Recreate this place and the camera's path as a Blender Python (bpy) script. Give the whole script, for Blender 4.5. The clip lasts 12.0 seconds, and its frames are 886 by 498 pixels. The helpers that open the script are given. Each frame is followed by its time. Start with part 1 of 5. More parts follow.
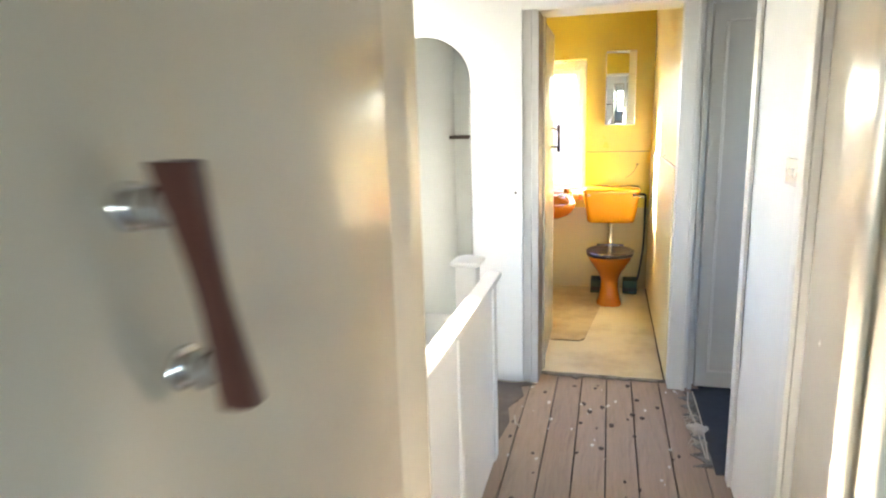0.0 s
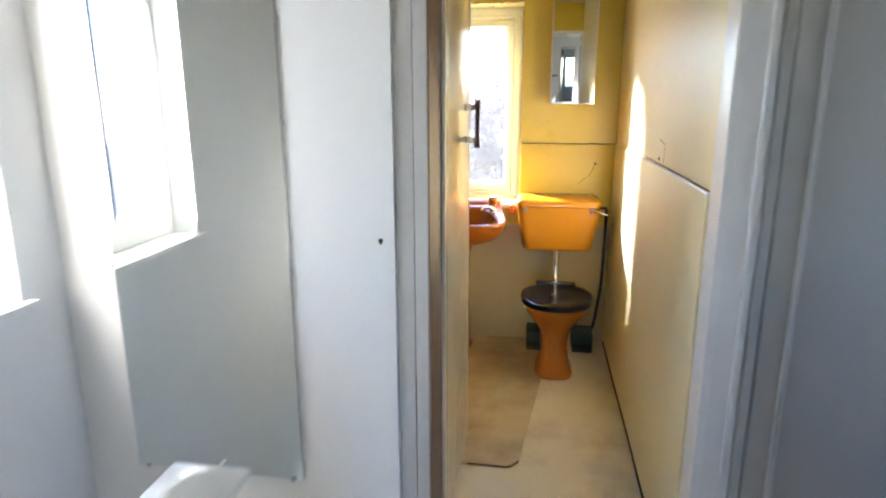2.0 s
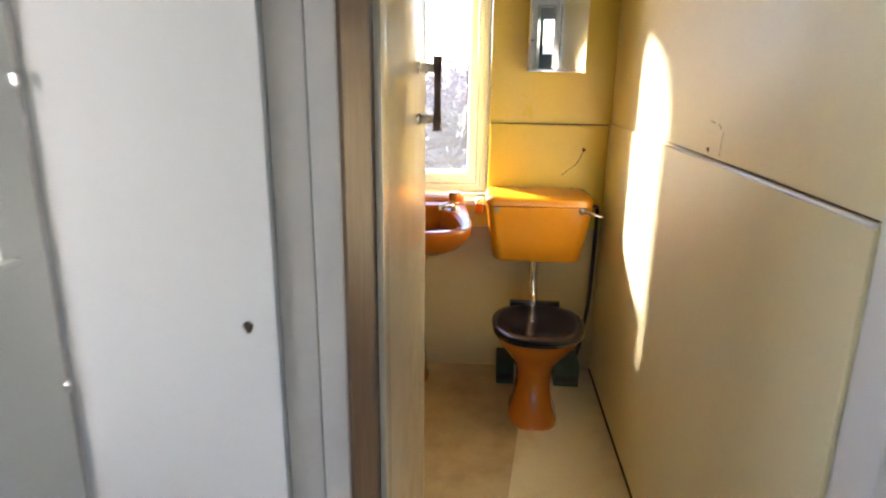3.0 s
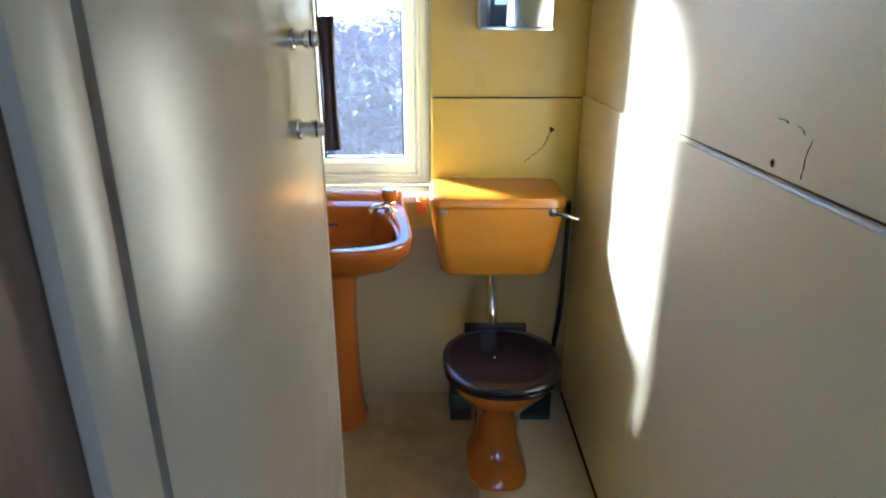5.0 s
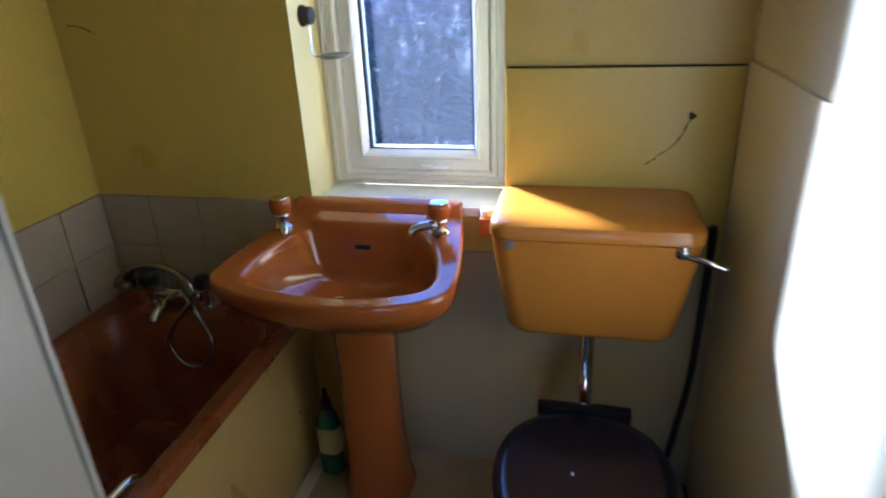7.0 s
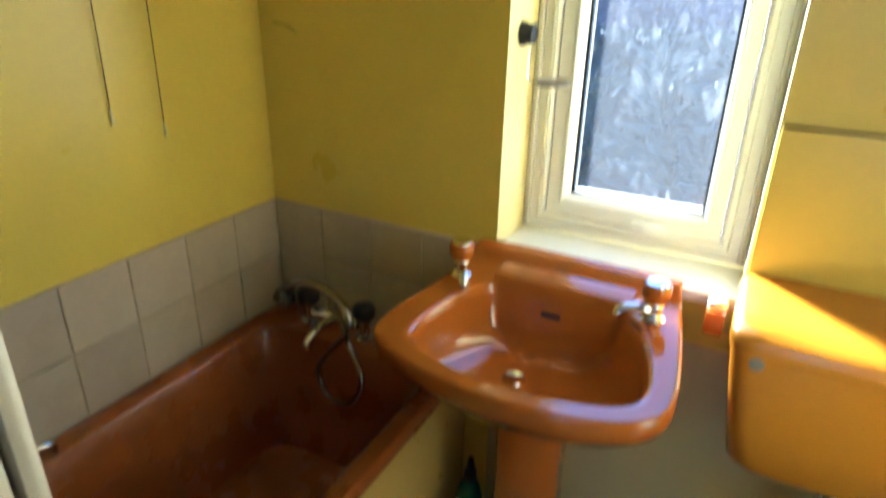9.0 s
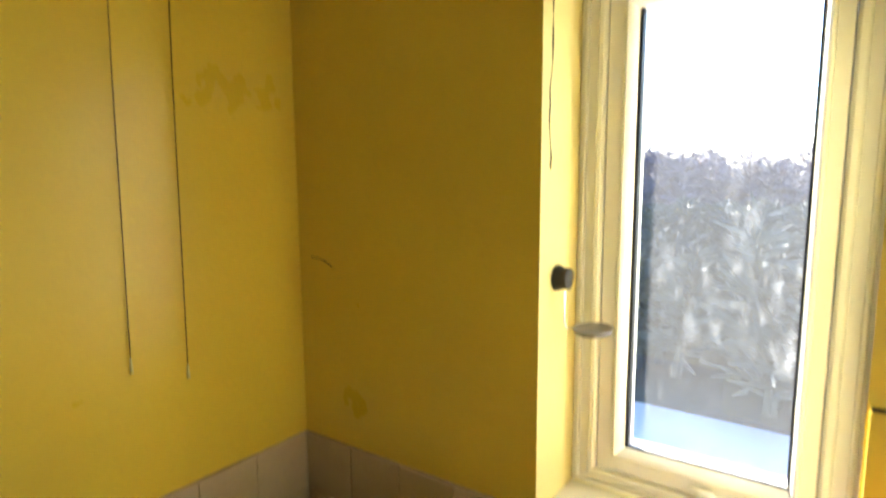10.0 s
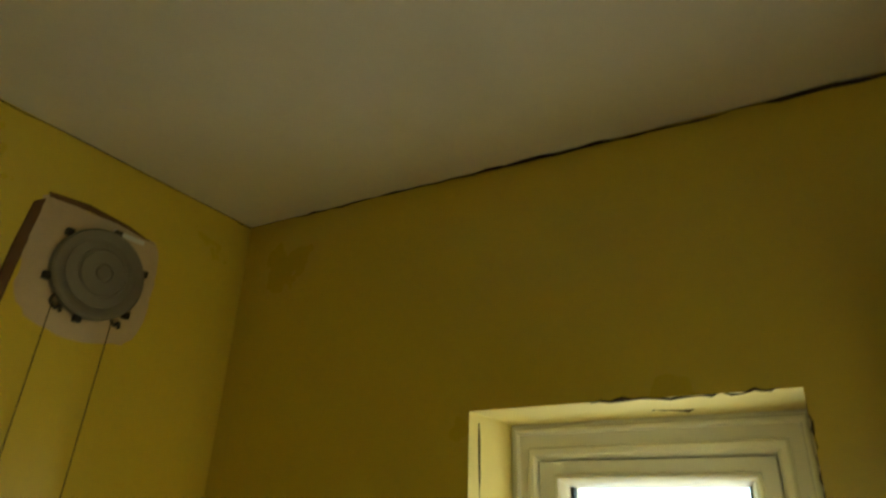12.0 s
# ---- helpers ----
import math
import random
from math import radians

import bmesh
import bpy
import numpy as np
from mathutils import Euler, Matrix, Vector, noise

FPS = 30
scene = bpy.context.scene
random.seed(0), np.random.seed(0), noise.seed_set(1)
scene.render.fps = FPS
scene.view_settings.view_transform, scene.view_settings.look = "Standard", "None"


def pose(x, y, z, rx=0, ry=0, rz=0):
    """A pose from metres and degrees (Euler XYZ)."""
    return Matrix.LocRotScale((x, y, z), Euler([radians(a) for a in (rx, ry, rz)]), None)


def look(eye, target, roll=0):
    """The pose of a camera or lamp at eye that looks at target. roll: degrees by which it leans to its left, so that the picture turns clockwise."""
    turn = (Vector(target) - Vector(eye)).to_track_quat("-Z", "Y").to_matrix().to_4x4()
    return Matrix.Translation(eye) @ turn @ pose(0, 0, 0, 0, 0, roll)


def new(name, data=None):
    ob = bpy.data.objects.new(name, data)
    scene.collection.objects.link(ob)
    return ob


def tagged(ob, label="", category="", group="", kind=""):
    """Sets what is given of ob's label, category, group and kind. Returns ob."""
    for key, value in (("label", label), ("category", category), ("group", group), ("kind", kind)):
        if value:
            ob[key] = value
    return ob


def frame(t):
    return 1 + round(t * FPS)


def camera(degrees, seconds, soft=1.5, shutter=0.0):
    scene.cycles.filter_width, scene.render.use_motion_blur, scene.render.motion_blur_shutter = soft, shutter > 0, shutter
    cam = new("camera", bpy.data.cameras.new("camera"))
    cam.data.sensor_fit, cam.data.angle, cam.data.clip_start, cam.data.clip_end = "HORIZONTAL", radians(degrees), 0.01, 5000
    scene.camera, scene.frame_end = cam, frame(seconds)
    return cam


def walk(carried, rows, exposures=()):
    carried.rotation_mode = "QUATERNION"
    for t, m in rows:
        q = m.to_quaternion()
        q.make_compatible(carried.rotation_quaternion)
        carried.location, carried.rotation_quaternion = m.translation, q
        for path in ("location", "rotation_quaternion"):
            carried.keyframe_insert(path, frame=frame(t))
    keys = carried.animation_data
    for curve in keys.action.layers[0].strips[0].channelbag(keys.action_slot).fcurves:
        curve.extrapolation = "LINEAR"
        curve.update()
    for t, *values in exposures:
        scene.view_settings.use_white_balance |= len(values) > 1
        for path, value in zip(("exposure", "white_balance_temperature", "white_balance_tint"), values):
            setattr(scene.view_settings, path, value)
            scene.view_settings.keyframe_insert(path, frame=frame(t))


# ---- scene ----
cam = camera(71.3, 12.0, soft=2.0, shutter=0.5)
PATH = [
    (0, (0.439, 0.826, 1.454), (-0.073, 2.717, 1.049), -1.7),
    (0.3, (0.427, 1.084, 1.434), (-0.062, 2.982, 1.032), -1.1),
    (0.5, (0.426, 1.248, 1.441), (-0.071, 3.136, 1.007), -1.2),
    (0.6, (0.404, 1.343, 1.424), (-0.071, 3.234, 0.979), -1.1),
    (0.8, (0.389, 1.526, 1.399), (-0.05, 3.432, 0.984), -0.1),
    (1, (0.378, 1.708, 1.413), (-0.023, 3.623, 0.996), -0.3),
    (1.1, (0.371, 1.789, 1.404), (0.015, 3.713, 0.987), -0.9),
    (1.5, (0.357, 2.156, 1.413), (0.068, 4.089, 0.992), -0.9),
    (2, (0.343, 2.626, 1.417), (0.052, 4.547, 0.942), -0.1),
    (2.5, (0.264, 3.093, 1.378), (0.083, 5.018, 0.867), -0.8),
    (3, (0.252, 3.405, 1.37), (0.112, 5.325, 0.827), 0.7),
    (3.2, (0.27, 3.514, 1.371), (0.12, 5.416, 0.771), 0.5),
    (4.8, (0.275, 4.007, 1.399), (0.286, 5.881, 0.699), 0.3),
    (5, (0.268, 4.026, 1.401), (0.287, 5.906, 0.719), 0.0),
    (5.5, (0.297, 4.112, 1.38), (0.21, 5.976, 0.66), -0.8),
    (6, (0.352, 4.312, 1.319), (0.275, 6.166, 0.574), -1.0),
    (6.5, (0.403, 4.543, 1.38), (0.273, 6.364, 0.562), -1.4),
    (7, (0.428, 4.723, 1.366), (0.009, 6.504, 0.557), -2.5),
    (7.2, (0.446, 4.784, 1.36), (-0.049, 6.526, 0.512), -2.4),
    (8.8, (0.306, 4.959, 1.34), (-0.589, 6.502, 0.434), 0.0),
    (9, (0.224, 4.954, 1.389), (-0.617, 6.584, 0.59), 1.3),
    (9.5, (0.252, 5.108, 1.438), (-0.787, 6.730, 0.904), 1.1),
    (10, (0.252, 5.155, 1.522), (-0.909, 6.757, 1.235), -0.4),
    (10.5, (0.290, 5.190, 1.570), (-0.940, 6.763, 1.626), -1.6),
    (11, (0.293, 5.213, 1.665), (-0.879, 6.772, 2.106), -3.4),
    (11.5, (0.28, 5.211, 1.694), (-0.82, 6.739, 2.37), 0.7),
    (12, (0.278, 5.217, 1.726), (-0.7, 6.755, 2.55), 2.0),
]
EXPOSURES = [(0, 5.7, 6900, 16), (0.5, 5.6, 6000, 13), (1, 5.3, 5950, 10), (1.5, 4.95, 6200, 14), (2, 4.7, 6200, 18), (2.5, 4.7, 6250, 20), (3, 4.35, 6700, 21), (5, 4.0, 4750, 16), (5.5, 3.98, 4350, 15), (6, 3.7, 4300, 15), (7, 3.2, 4250, 23), (8.8, 3.95, 4750, 6), (9.5, 4.2, 5650, 9), (10.5, 3.42, 6700, 16), (11, 2.95, 6800, 25), (11.5, 2.75, 6900, 20), (12, 2.85, 6600, -8)]
walk(cam, [(t, look(eye, target, roll)) for t, eye, target, roll in PATH], EXPOSURES)

# ---- world and sun ----
SUN_ELEV, SUN_AZ = 19.0, -44.0          # degrees; azimuth from +y, negative to the west (-x)
world = bpy.data.worlds.new("sky")
scene.world = world
world.use_nodes = True
wn = world.node_tree
sky = wn.nodes.new("ShaderNodeTexSky")
sky.sky_type, sky.sun_disc = "NISHITA", False
sky.air_density, sky.dust_density, sky.ozone_density = 0.8, 0.15, 3.0
sky.sun_elevation, sky.sun_rotation = radians(SUN_ELEV), radians(SUN_AZ)
wn.links.new(sky.outputs[0], wn.nodes["Background"].inputs[0])
wn.nodes["Background"].inputs[1].default_value = 0.085

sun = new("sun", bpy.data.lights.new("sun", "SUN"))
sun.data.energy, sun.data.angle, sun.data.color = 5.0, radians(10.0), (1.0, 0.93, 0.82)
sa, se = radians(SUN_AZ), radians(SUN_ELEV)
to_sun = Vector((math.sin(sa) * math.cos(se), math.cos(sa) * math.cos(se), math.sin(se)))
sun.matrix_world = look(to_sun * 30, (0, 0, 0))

# ---- mesh helpers ----


def box(bm, x0, x1, y0, y1, z0, z1, bevel=0.0, seg=2):
    vs = [bm.verts.new((x, y, z)) for x in (x0, x1) for y in (y0, y1) for z in (z0, z1)]
    quads = ((0, 1, 3, 2), (4, 6, 7, 5), (0, 4, 5, 1), (2, 3, 7, 6), (0, 2, 6, 4), (1, 5, 7, 3))
    fs = [bm.faces.new([vs[i] for i in q]) for q in quads]
    if bevel:
        es = list({e for f in fs for e in f.edges})
        bmesh.ops.bevel(bm, geom=es, offset=bevel, segments=seg, affect="EDGES", profile=0.7)
    return bm


def loft(bm, rings, start=True, end=True, closed=True):
    rows = [[bm.verts.new(p) for p in ring] for ring in rings]
    n = len(rows[0])
    for a, b in zip(rows, rows[1:]):
        for i in range(n if closed else n - 1):
            j = (i + 1) % n
            bm.faces.new((a[i], a[j], b[j], b[i]))
    if start:
        bm.faces.new(rows[0][::-1])
    if end:
        bm.faces.new(rows[-1])
    return bm


def ellipse(cx, cy, z, rx, ry, n=40, power=2.0):
    pts = []
    for i in range(n):
        a = 2 * math.pi * i / n
        c, s = math.cos(a), math.sin(a)
        pts.append((cx + rx * math.copysign(abs(c) ** (2 / power), c), cy + ry * math.copysign(abs(s) ** (2 / power), s), z))
    return pts


def tube(bm, pts, r, n=10, caps=True):
    pts = [Vector(p) for p in pts]
    rings, side = [], None
    for i, p in enumerate(pts):
        d = (pts[min(i + 1, len(pts) - 1)] - pts[max(i - 1, 0)]).normalized()
        if side is None:
            side = d.orthogonal().normalized()
        side = (side - d * side.dot(d)).normalized()
        up = d.cross(side)
        rad = r[i] if isinstance(r, (list, tuple)) else r
        rings.append([p + (side * math.cos(2 * math.pi * k / n) + up * math.sin(2 * math.pi * k / n)) * rad for k in range(n)])
    return loft(bm, rings, caps, caps)


def smooth_path(pts, steps=6):
    """Catmull-Rom through pts."""
    ps = [Vector(p) for p in pts]
    ps = [2 * ps[0] - ps[1]] + ps + [2 * ps[-1] - ps[-2]]
    out = []
    for a, b, c, d in zip(ps, ps[1:], ps[2:], ps[3:]):
        for k in range(steps):
            t = k / steps
            out.append(0.5 * (2 * b + (c - a) * t + (2 * a - 5 * b + 4 * c - d) * t * t + (3 * b - a - 3 * c + d) * t ** 3))
    out.append(ps[-2])
    return out


def closed_path(pts, steps=6):
    ps = [Vector(p) for p in pts]
    n, out = len(ps), []
    for i in range(n):
        a, b, c, d = ps[i - 1], ps[i], ps[(i + 1) % n], ps[(i + 2) % n]
        for k in range(steps):
            t = k / steps
            out.append(0.5 * (2 * b + (c - a) * t + (2 * a - 5 * b + 4 * c - d) * t * t + (3 * b - a - 3 * c + d) * t ** 3))
    return out


def mesh_of(name, bm, materials, smooth=None):
    me = bpy.data.meshes.new(name)
    bmesh.ops.recalc_face_normals(bm, faces=bm.faces)
    bm.to_mesh(me)
    bm.free()
    for m in materials if isinstance(materials, (list, tuple)) else [materials]:
        me.materials.append(m)
    if smooth:
        me.shade_smooth()
        me.set_sharp_from_angle(angle=radians(smooth))
    return me


def part(name, bm, material, parent=None, label="", smooth=35):
    """One mesh object under a thing or a part, built in the place's own coordinates."""
    ob = new(name, mesh_of(name, bm, material, smooth))
    if parent is not None:
        base, up = Vector((0, 0, 0)), parent
        while up is not None:
            base, up = base + up.location, up.parent
        ob.parent = parent
        ob.matrix_parent_inverse = Matrix.Translation(-base) if parent.parent is None else Matrix.Identity(4)
    return tagged(ob, label) if label else ob


def thing(name, at, label, category, group=""):
    ob = new(name)
    ob.location, ob.empty_display_size = at, 0.05
    return tagged(ob, label, category, group)


def setting(name, bm, material, label="", smooth=35):
    return tagged(new(name, mesh_of(name, bm, material, smooth)), label, "", "", "structure")


def slab_with_holes(axis, depth, span, heights, holes):
    """A wall across depth=(front, back) on an axis, running over span and heights, cut by holes (a0, a1, z0, z1). Material 0 on the front, 1 on the back, 2 in the openings."""
    bm = bmesh.new()
    us = sorted({*span, *[h[0] for h in holes], *[h[1] for h in holes]})
    ws = sorted({*heights, *[h[2] for h in holes], *[h[3] for h in holes]})
    us = [u for u in us if span[0] <= u <= span[1]]
    ws = [w for w in ws if heights[0] <= w <= heights[1]]
    cache = {}

    def v(d, u, w):
        k = (d, round(u, 5), round(w, 5))
        if k not in cache:
            cache[k] = bm.verts.new((depth[d], u, w) if axis == "x" else (u, depth[d], w))
        return cache[k]

    def solid(i, k):
        if not (0 <= i < len(us) - 1 and 0 <= k < len(ws) - 1):
            return False
        u, w = (us[i] + us[i + 1]) / 2, (ws[k] + ws[k + 1]) / 2
        return not any(h[0] < u < h[1] and h[2] < w < h[3] for h in holes)

    for i in range(len(us) - 1):
        for k in range(len(ws) - 1):
            if not solid(i, k):
                continue
            u0, u1, w0, w1 = us[i], us[i + 1], ws[k], ws[k + 1]
            for d in (0, 1):
                f = bm.faces.new((v(d, u0, w0), v(d, u1, w0), v(d, u1, w1), v(d, u0, w1)))
                f.material_index = d
            for di, dk, a, b in ((-1, 0, (u0, w0), (u0, w1)), (1, 0, (u1, w0), (u1, w1)), (0, -1, (u0, w0), (u1, w0)), (0, 1, (u0, w1), (u1, w1))):
                if not solid(i + di, k + dk):
                    f = bm.faces.new((v(0, *a), v(0, *b), v(1, *b), v(1, *a)))
                    f.material_index = 2
    return bm


# ---- materials ----


def material(name, base, rough=0.5, metal=0.0, vary=0.12, scale=2.5, grain=60.0, bump=0.15, stain=None, stain_amount=0.0, stain_scale=1.2,
             coat=0.0, rough_vary=0.1, stretch=(1, 1, 1), spec=0.5, random_value=0.0, stain_from=(0.50, 0.90), distance=0.004, fine=0.5):
    """A paint or solid surface: a base colour varied broadly and finely, stains of another colour, and relief."""
    m = bpy.data.materials.new(name)
    m.use_nodes = True
    nt = m.node_tree
    N, L = nt.nodes, nt.links
    p = N["Principled BSDF"]
    co = N.new("ShaderNodeTexCoord")
    mp = N.new("ShaderNodeMapping")
    mp.inputs["Scale"].default_value = stretch
    L.new(co.outputs["Object"], mp.inputs[0])

    def noise_at(s, detail=4.0, r=0.55):
        n = N.new("ShaderNodeTexNoise")
        n.inputs["Scale"].default_value, n.inputs["Detail"].default_value, n.inputs["Roughness"].default_value = s, detail, r
        L.new(mp.outputs[0], n.inputs["Vector"])
        return n.outputs[0]

    def math_node(op, a, b):
        n = N.new("ShaderNodeMath")
        n.operation = op
        for i, v in enumerate((a, b)):
            if isinstance(v, (int, float)):
                n.inputs[i].default_value = v
            else:
                L.new(v, n.inputs[i])
        return n.outputs[0]

    broad, small = noise_at(scale), noise_at(grain, 3.0, 0.6)
    amount = math_node("ADD", math_node("MULTIPLY", broad, 1.0 - fine * 0.5), math_node("MULTIPLY", small, fine * 0.5))
    value = math_node("ADD", math_node("MULTIPLY", math_node("SUBTRACT", amount, 0.5), 2.6 * vary), 1.0)
    if random_value:
        info = N.new("ShaderNodeObjectInfo")
        value = math_node("ADD", value, math_node("MULTIPLY", math_node("SUBTRACT", info.outputs["Random"], 0.5), 2 * random_value))
    hsv = N.new("ShaderNodeHueSaturation")
    hsv.inputs["Color"].default_value = (*base, 1)
    L.new(value, hsv.inputs["Value"])
    colour = hsv.outputs[0]
    if stain:
        ramp = N.new("ShaderNodeMapRange")
        ramp.inputs["From Min"].default_value, ramp.inputs["From Max"].default_value = stain_from
        ramp.inputs["To Max"].default_value = stain_amount
        L.new(noise_at(stain_scale, 6.0, 0.62), ramp.inputs["Value"])
        mix = N.new("ShaderNodeMix")
        mix.data_type = "RGBA"
        L.new(ramp.outputs[0], mix.inputs["Factor"])
        L.new(colour, mix.inputs["A"])
        mix.inputs["B"].default_value = (*stain, 1)
        colour = mix.outputs["Result"]
    L.new(colour, p.inputs["Base Color"])
    L.new(math_node("ADD", math_node("MULTIPLY", math_node("SUBTRACT", noise_at(scale * 3), 0.5), 2 * rough_vary), rough), p.inputs["Roughness"])
    p.inputs["Metallic"].default_value = metal
    p.inputs["Specular IOR Level"].default_value = spec
    p.inputs["Coat Weight"].default_value = coat
    if bump:
        b = N.new("ShaderNodeBump")
        b.inputs["Strength"].default_value, b.inputs["Distance"].default_value = bump, distance
        L.new(math_node("ADD", math_node("MULTIPLY", noise_at(scale * 5, 5.0), 1.0), math_node("MULTIPLY", small, 0.25)), b.inputs["Height"])
        L.new(b.outputs[0], p.inputs["Normal"])
    return m


WHITE_WALL = material("white_emulsion", (0.76, 0.77, 0.76), 0.55, vary=0.05, scale=1.6, bump=0.25, stain=(0.62, 0.60, 0.55), stain_amount=0.15)
WHITE_GLOSS = material("white_gloss_paint", (0.78, 0.78, 0.76), 0.30, vary=0.03, scale=2, fine=0.1, bump=0.0, rough_vary=0.05)
CREAM_GLOSS = material("cream_gloss_paint", (0.60, 0.545, 0.44), 0.22, vary=0.06, scale=3, bump=0.05)
GREY_GLOSS = material("grey_white_gloss_paint", (0.68, 0.68, 0.65), 0.35, vary=0.04, scale=2, fine=0.2, bump=0.0, rough_vary=0.05)
YELLOW = material("yellow_gloss_wall_paint", (0.70, 0.54, 0.065), 0.30, vary=0.10, scale=1.5, bump=0.28, stain=(0.52, 0.38, 0.10), stain_amount=0.4, stain_scale=1.6, rough_vary=0.08)
FADED = material("dirty_faded_yellow_paint", (0.54, 0.44, 0.22), 0.4, vary=0.12, scale=2, bump=0.15, stain=(0.42, 0.35, 0.22), stain_amount=0.5, stain_scale=2.5)
REVEAL = material("pale_cream_window_reveal", (0.80, 0.70, 0.32), 0.45, vary=0.10, scale=3, bump=0.3, stain=(0.62, 0.50, 0.22), stain_amount=0.3, stain_scale=5)
BROWN_LINING = material("brown_door_lining", (0.21, 0.135, 0.095), 0.45, vary=0.25, scale=5, stretch=(4, 4, 0.8), bump=0.2, stain=(0.42, 0.36, 0.30), stain_amount=0.4, stain_scale=9)
# blotchy grey gloss, its base lowered to stand for shade beside the doorway
SHADED_GREY = material("shade_darkened_grey_gloss", (0.52, 0.51, 0.49), 0.4, vary=0.10, scale=4, bump=0.2, stain=(0.30, 0.27, 0.24), stain_amount=0.5, stain_scale=8)
SILL = material("glossy_white_sill", (0.84, 0.84, 0.82), 0.16, vary=0.04, scale=4, bump=0.05, coat=0.4, rough_vary=0.05)
PAVING = material("pale_wet_concrete", (0.58, 0.58, 0.56), 0.35, vary=0.2, scale=0.8, bump=0.1)
# yellow made paler to carry the window's sheen and sun-patch glow
PALE_YELLOW = material("glow_paled_yellow_gloss_paint", (0.83, 0.755, 0.49), 0.40, vary=0.08, scale=1.5, bump=0.22, rough_vary=0.08)
CEILING = material("ceiling_white_emulsion", (0.70, 0.67, 0.58), 0.85, vary=0.08, scale=1.3, bump=0.3, stain=(0.50, 0.46, 0.36), stain_amount=0.5, stain_scale=2.2)
VINYL = material("cream_vinyl_floor", (0.74, 0.67, 0.50), 0.40, stain_from=(0.46, 0.70), vary=0.12, scale=2.2, bump=0.08, stain=(0.36, 0.26, 0.13), stain_amount=0.6, stain_scale=2.6)
VINYL_OLD = material("stained_vinyl_floor", (0.54, 0.44, 0.27), 0.42, stain_from=(0.42, 0.66), vary=0.14, scale=3, bump=0.08, stain=(0.30, 0.21, 0.11), stain_amount=0.7, stain_scale=3.4)
ORANGE = material("burnt_orange_ceramic", (0.52, 0.165, 0.010), 0.13, vary=0.08, scale=3, grain=30, bump=0.0, coat=0.3, rough_vary=0.03)
TERRACOTTA = material("burnt_orange_basin_ceramic", (0.40, 0.115, 0.009), 0.13, vary=0.08, scale=3, grain=30, bump=0.0, coat=0.25, rough_vary=0.03)
AMBER = material("amber_cistern_plastic", (0.56, 0.228, 0.010), 0.24, vary=0.05, scale=3, grain=30, bump=0.02, coat=0.2, rough_vary=0.04)
# burnt orange with the shade inside the tub taken into its base
SHADED_BATH_ORANGE = material("shade_darkened_orange_acrylic_bath", (0.25, 0.07, 0.007), 0.28, vary=0.10, scale=3, bump=0.02, coat=0.1)
BLACK_GLOSS = material("black_plastic_seat", (0.010, 0.010, 0.018), 0.20, vary=0.1, bump=0.03, coat=0.3)
BLACK_PIPE = material("dark_pipe", (0.02, 0.018, 0.016), 0.4, vary=0.2, bump=0.1)
CHROME = material("worn_chrome", (0.72, 0.72, 0.74), 0.14, 1.0, vary=0.06, bump=0.03, rough_vary=0.06)
DULL_CHROME = material("tarnished_chrome", (0.30, 0.29, 0.28), 0.22, 1.0, vary=0.15, bump=0.03, rough_vary=0.08)
DARK_WOOD = material("dark_red_brown_wood", (0.075, 0.026, 0.018), 0.35, vary=0.35, scale=8, stretch=(6, 6, 1), bump=0.1)
SHELF_WOOD = material("dark_brown_shelf", (0.09, 0.062, 0.05), 0.45, vary=0.25, scale=6, stretch=(1, 5, 5), bump=0.1)
UPVC = material("white_upvc", (0.86, 0.86, 0.84), 0.22, vary=0.03, scale=5, bump=0.02, stain=(0.62, 0.60, 0.52), stain_amount=0.1, stain_scale=5)
RUBBER = material("black_rubber", (0.015, 0.015, 0.015), 0.6, bump=0.05)
BLUE_SEAL = material("blue_grey_seal", (0.10, 0.11, 0.22), 0.6, bump=0.05)
TILE = material("beige_marbled_tile", (0.50, 0.415, 0.31), 0.22, vary=0.16, scale=9, bump=0.05, random_value=0.06, stain=(0.36, 0.32, 0.27), stain_amount=0.5, stain_scale=7)
GROUT = material("grey_grout", (0.42, 0.35, 0.265), 0.9, vary=0.15, scale=12)
BOARD = material("worn_bare_floorboard", (0.30, 0.215, 0.165), 0.62, vary=0.30, scale=5, grain=45, stretch=(9, 0.9, 1), bump=0.35, random_value=0.10, stain=(0.10, 0.07, 0.055), stain_amount=0.7, stain_scale=4, fine=0.8)
UNDERFLOOR = material("dark_gap_dust", (0.025, 0.02, 0.018), 0.95, bump=0.1)
LINO = material("dark_old_lino", (0.085, 0.06, 0.048), 0.5, vary=0.3, scale=7, bump=0.15, stain=(0.20, 0.15, 0.11), stain_amount=0.7, stain_scale=9)
LINO_GREY = material("grey_dusty_lino", (0.20, 0.19, 0.175), 0.7, vary=0.3, scale=9, bump=0.2, stain=(0.05, 0.04, 0.035), stain_amount=0.9, stain_scale=14, stain_from=(0.48, 0.62))
CARPET_STAIR = material("brown_patterned_stair_carpet", (0.15, 0.105, 0.09), 0.95, vary=0.5, scale=14, grain=220, bump=0.6, stain=(0.05, 0.03, 0.03), stain_amount=0.8, stain_scale=16)
CARPET_DARK = material("charcoal_carpet", (0.035, 0.035, 0.045), 0.95, vary=0.25, scale=8, grain=260, bump=0.6)
RAG = material("frayed_pale_fibre", (0.50, 0.44, 0.36), 0.9, vary=0.3, scale=20, bump=0.5)
PLASTER = material("bare_plaster", (0.60, 0.48, 0.33), 0.9, vary=0.2, scale=10, bump=0.5)
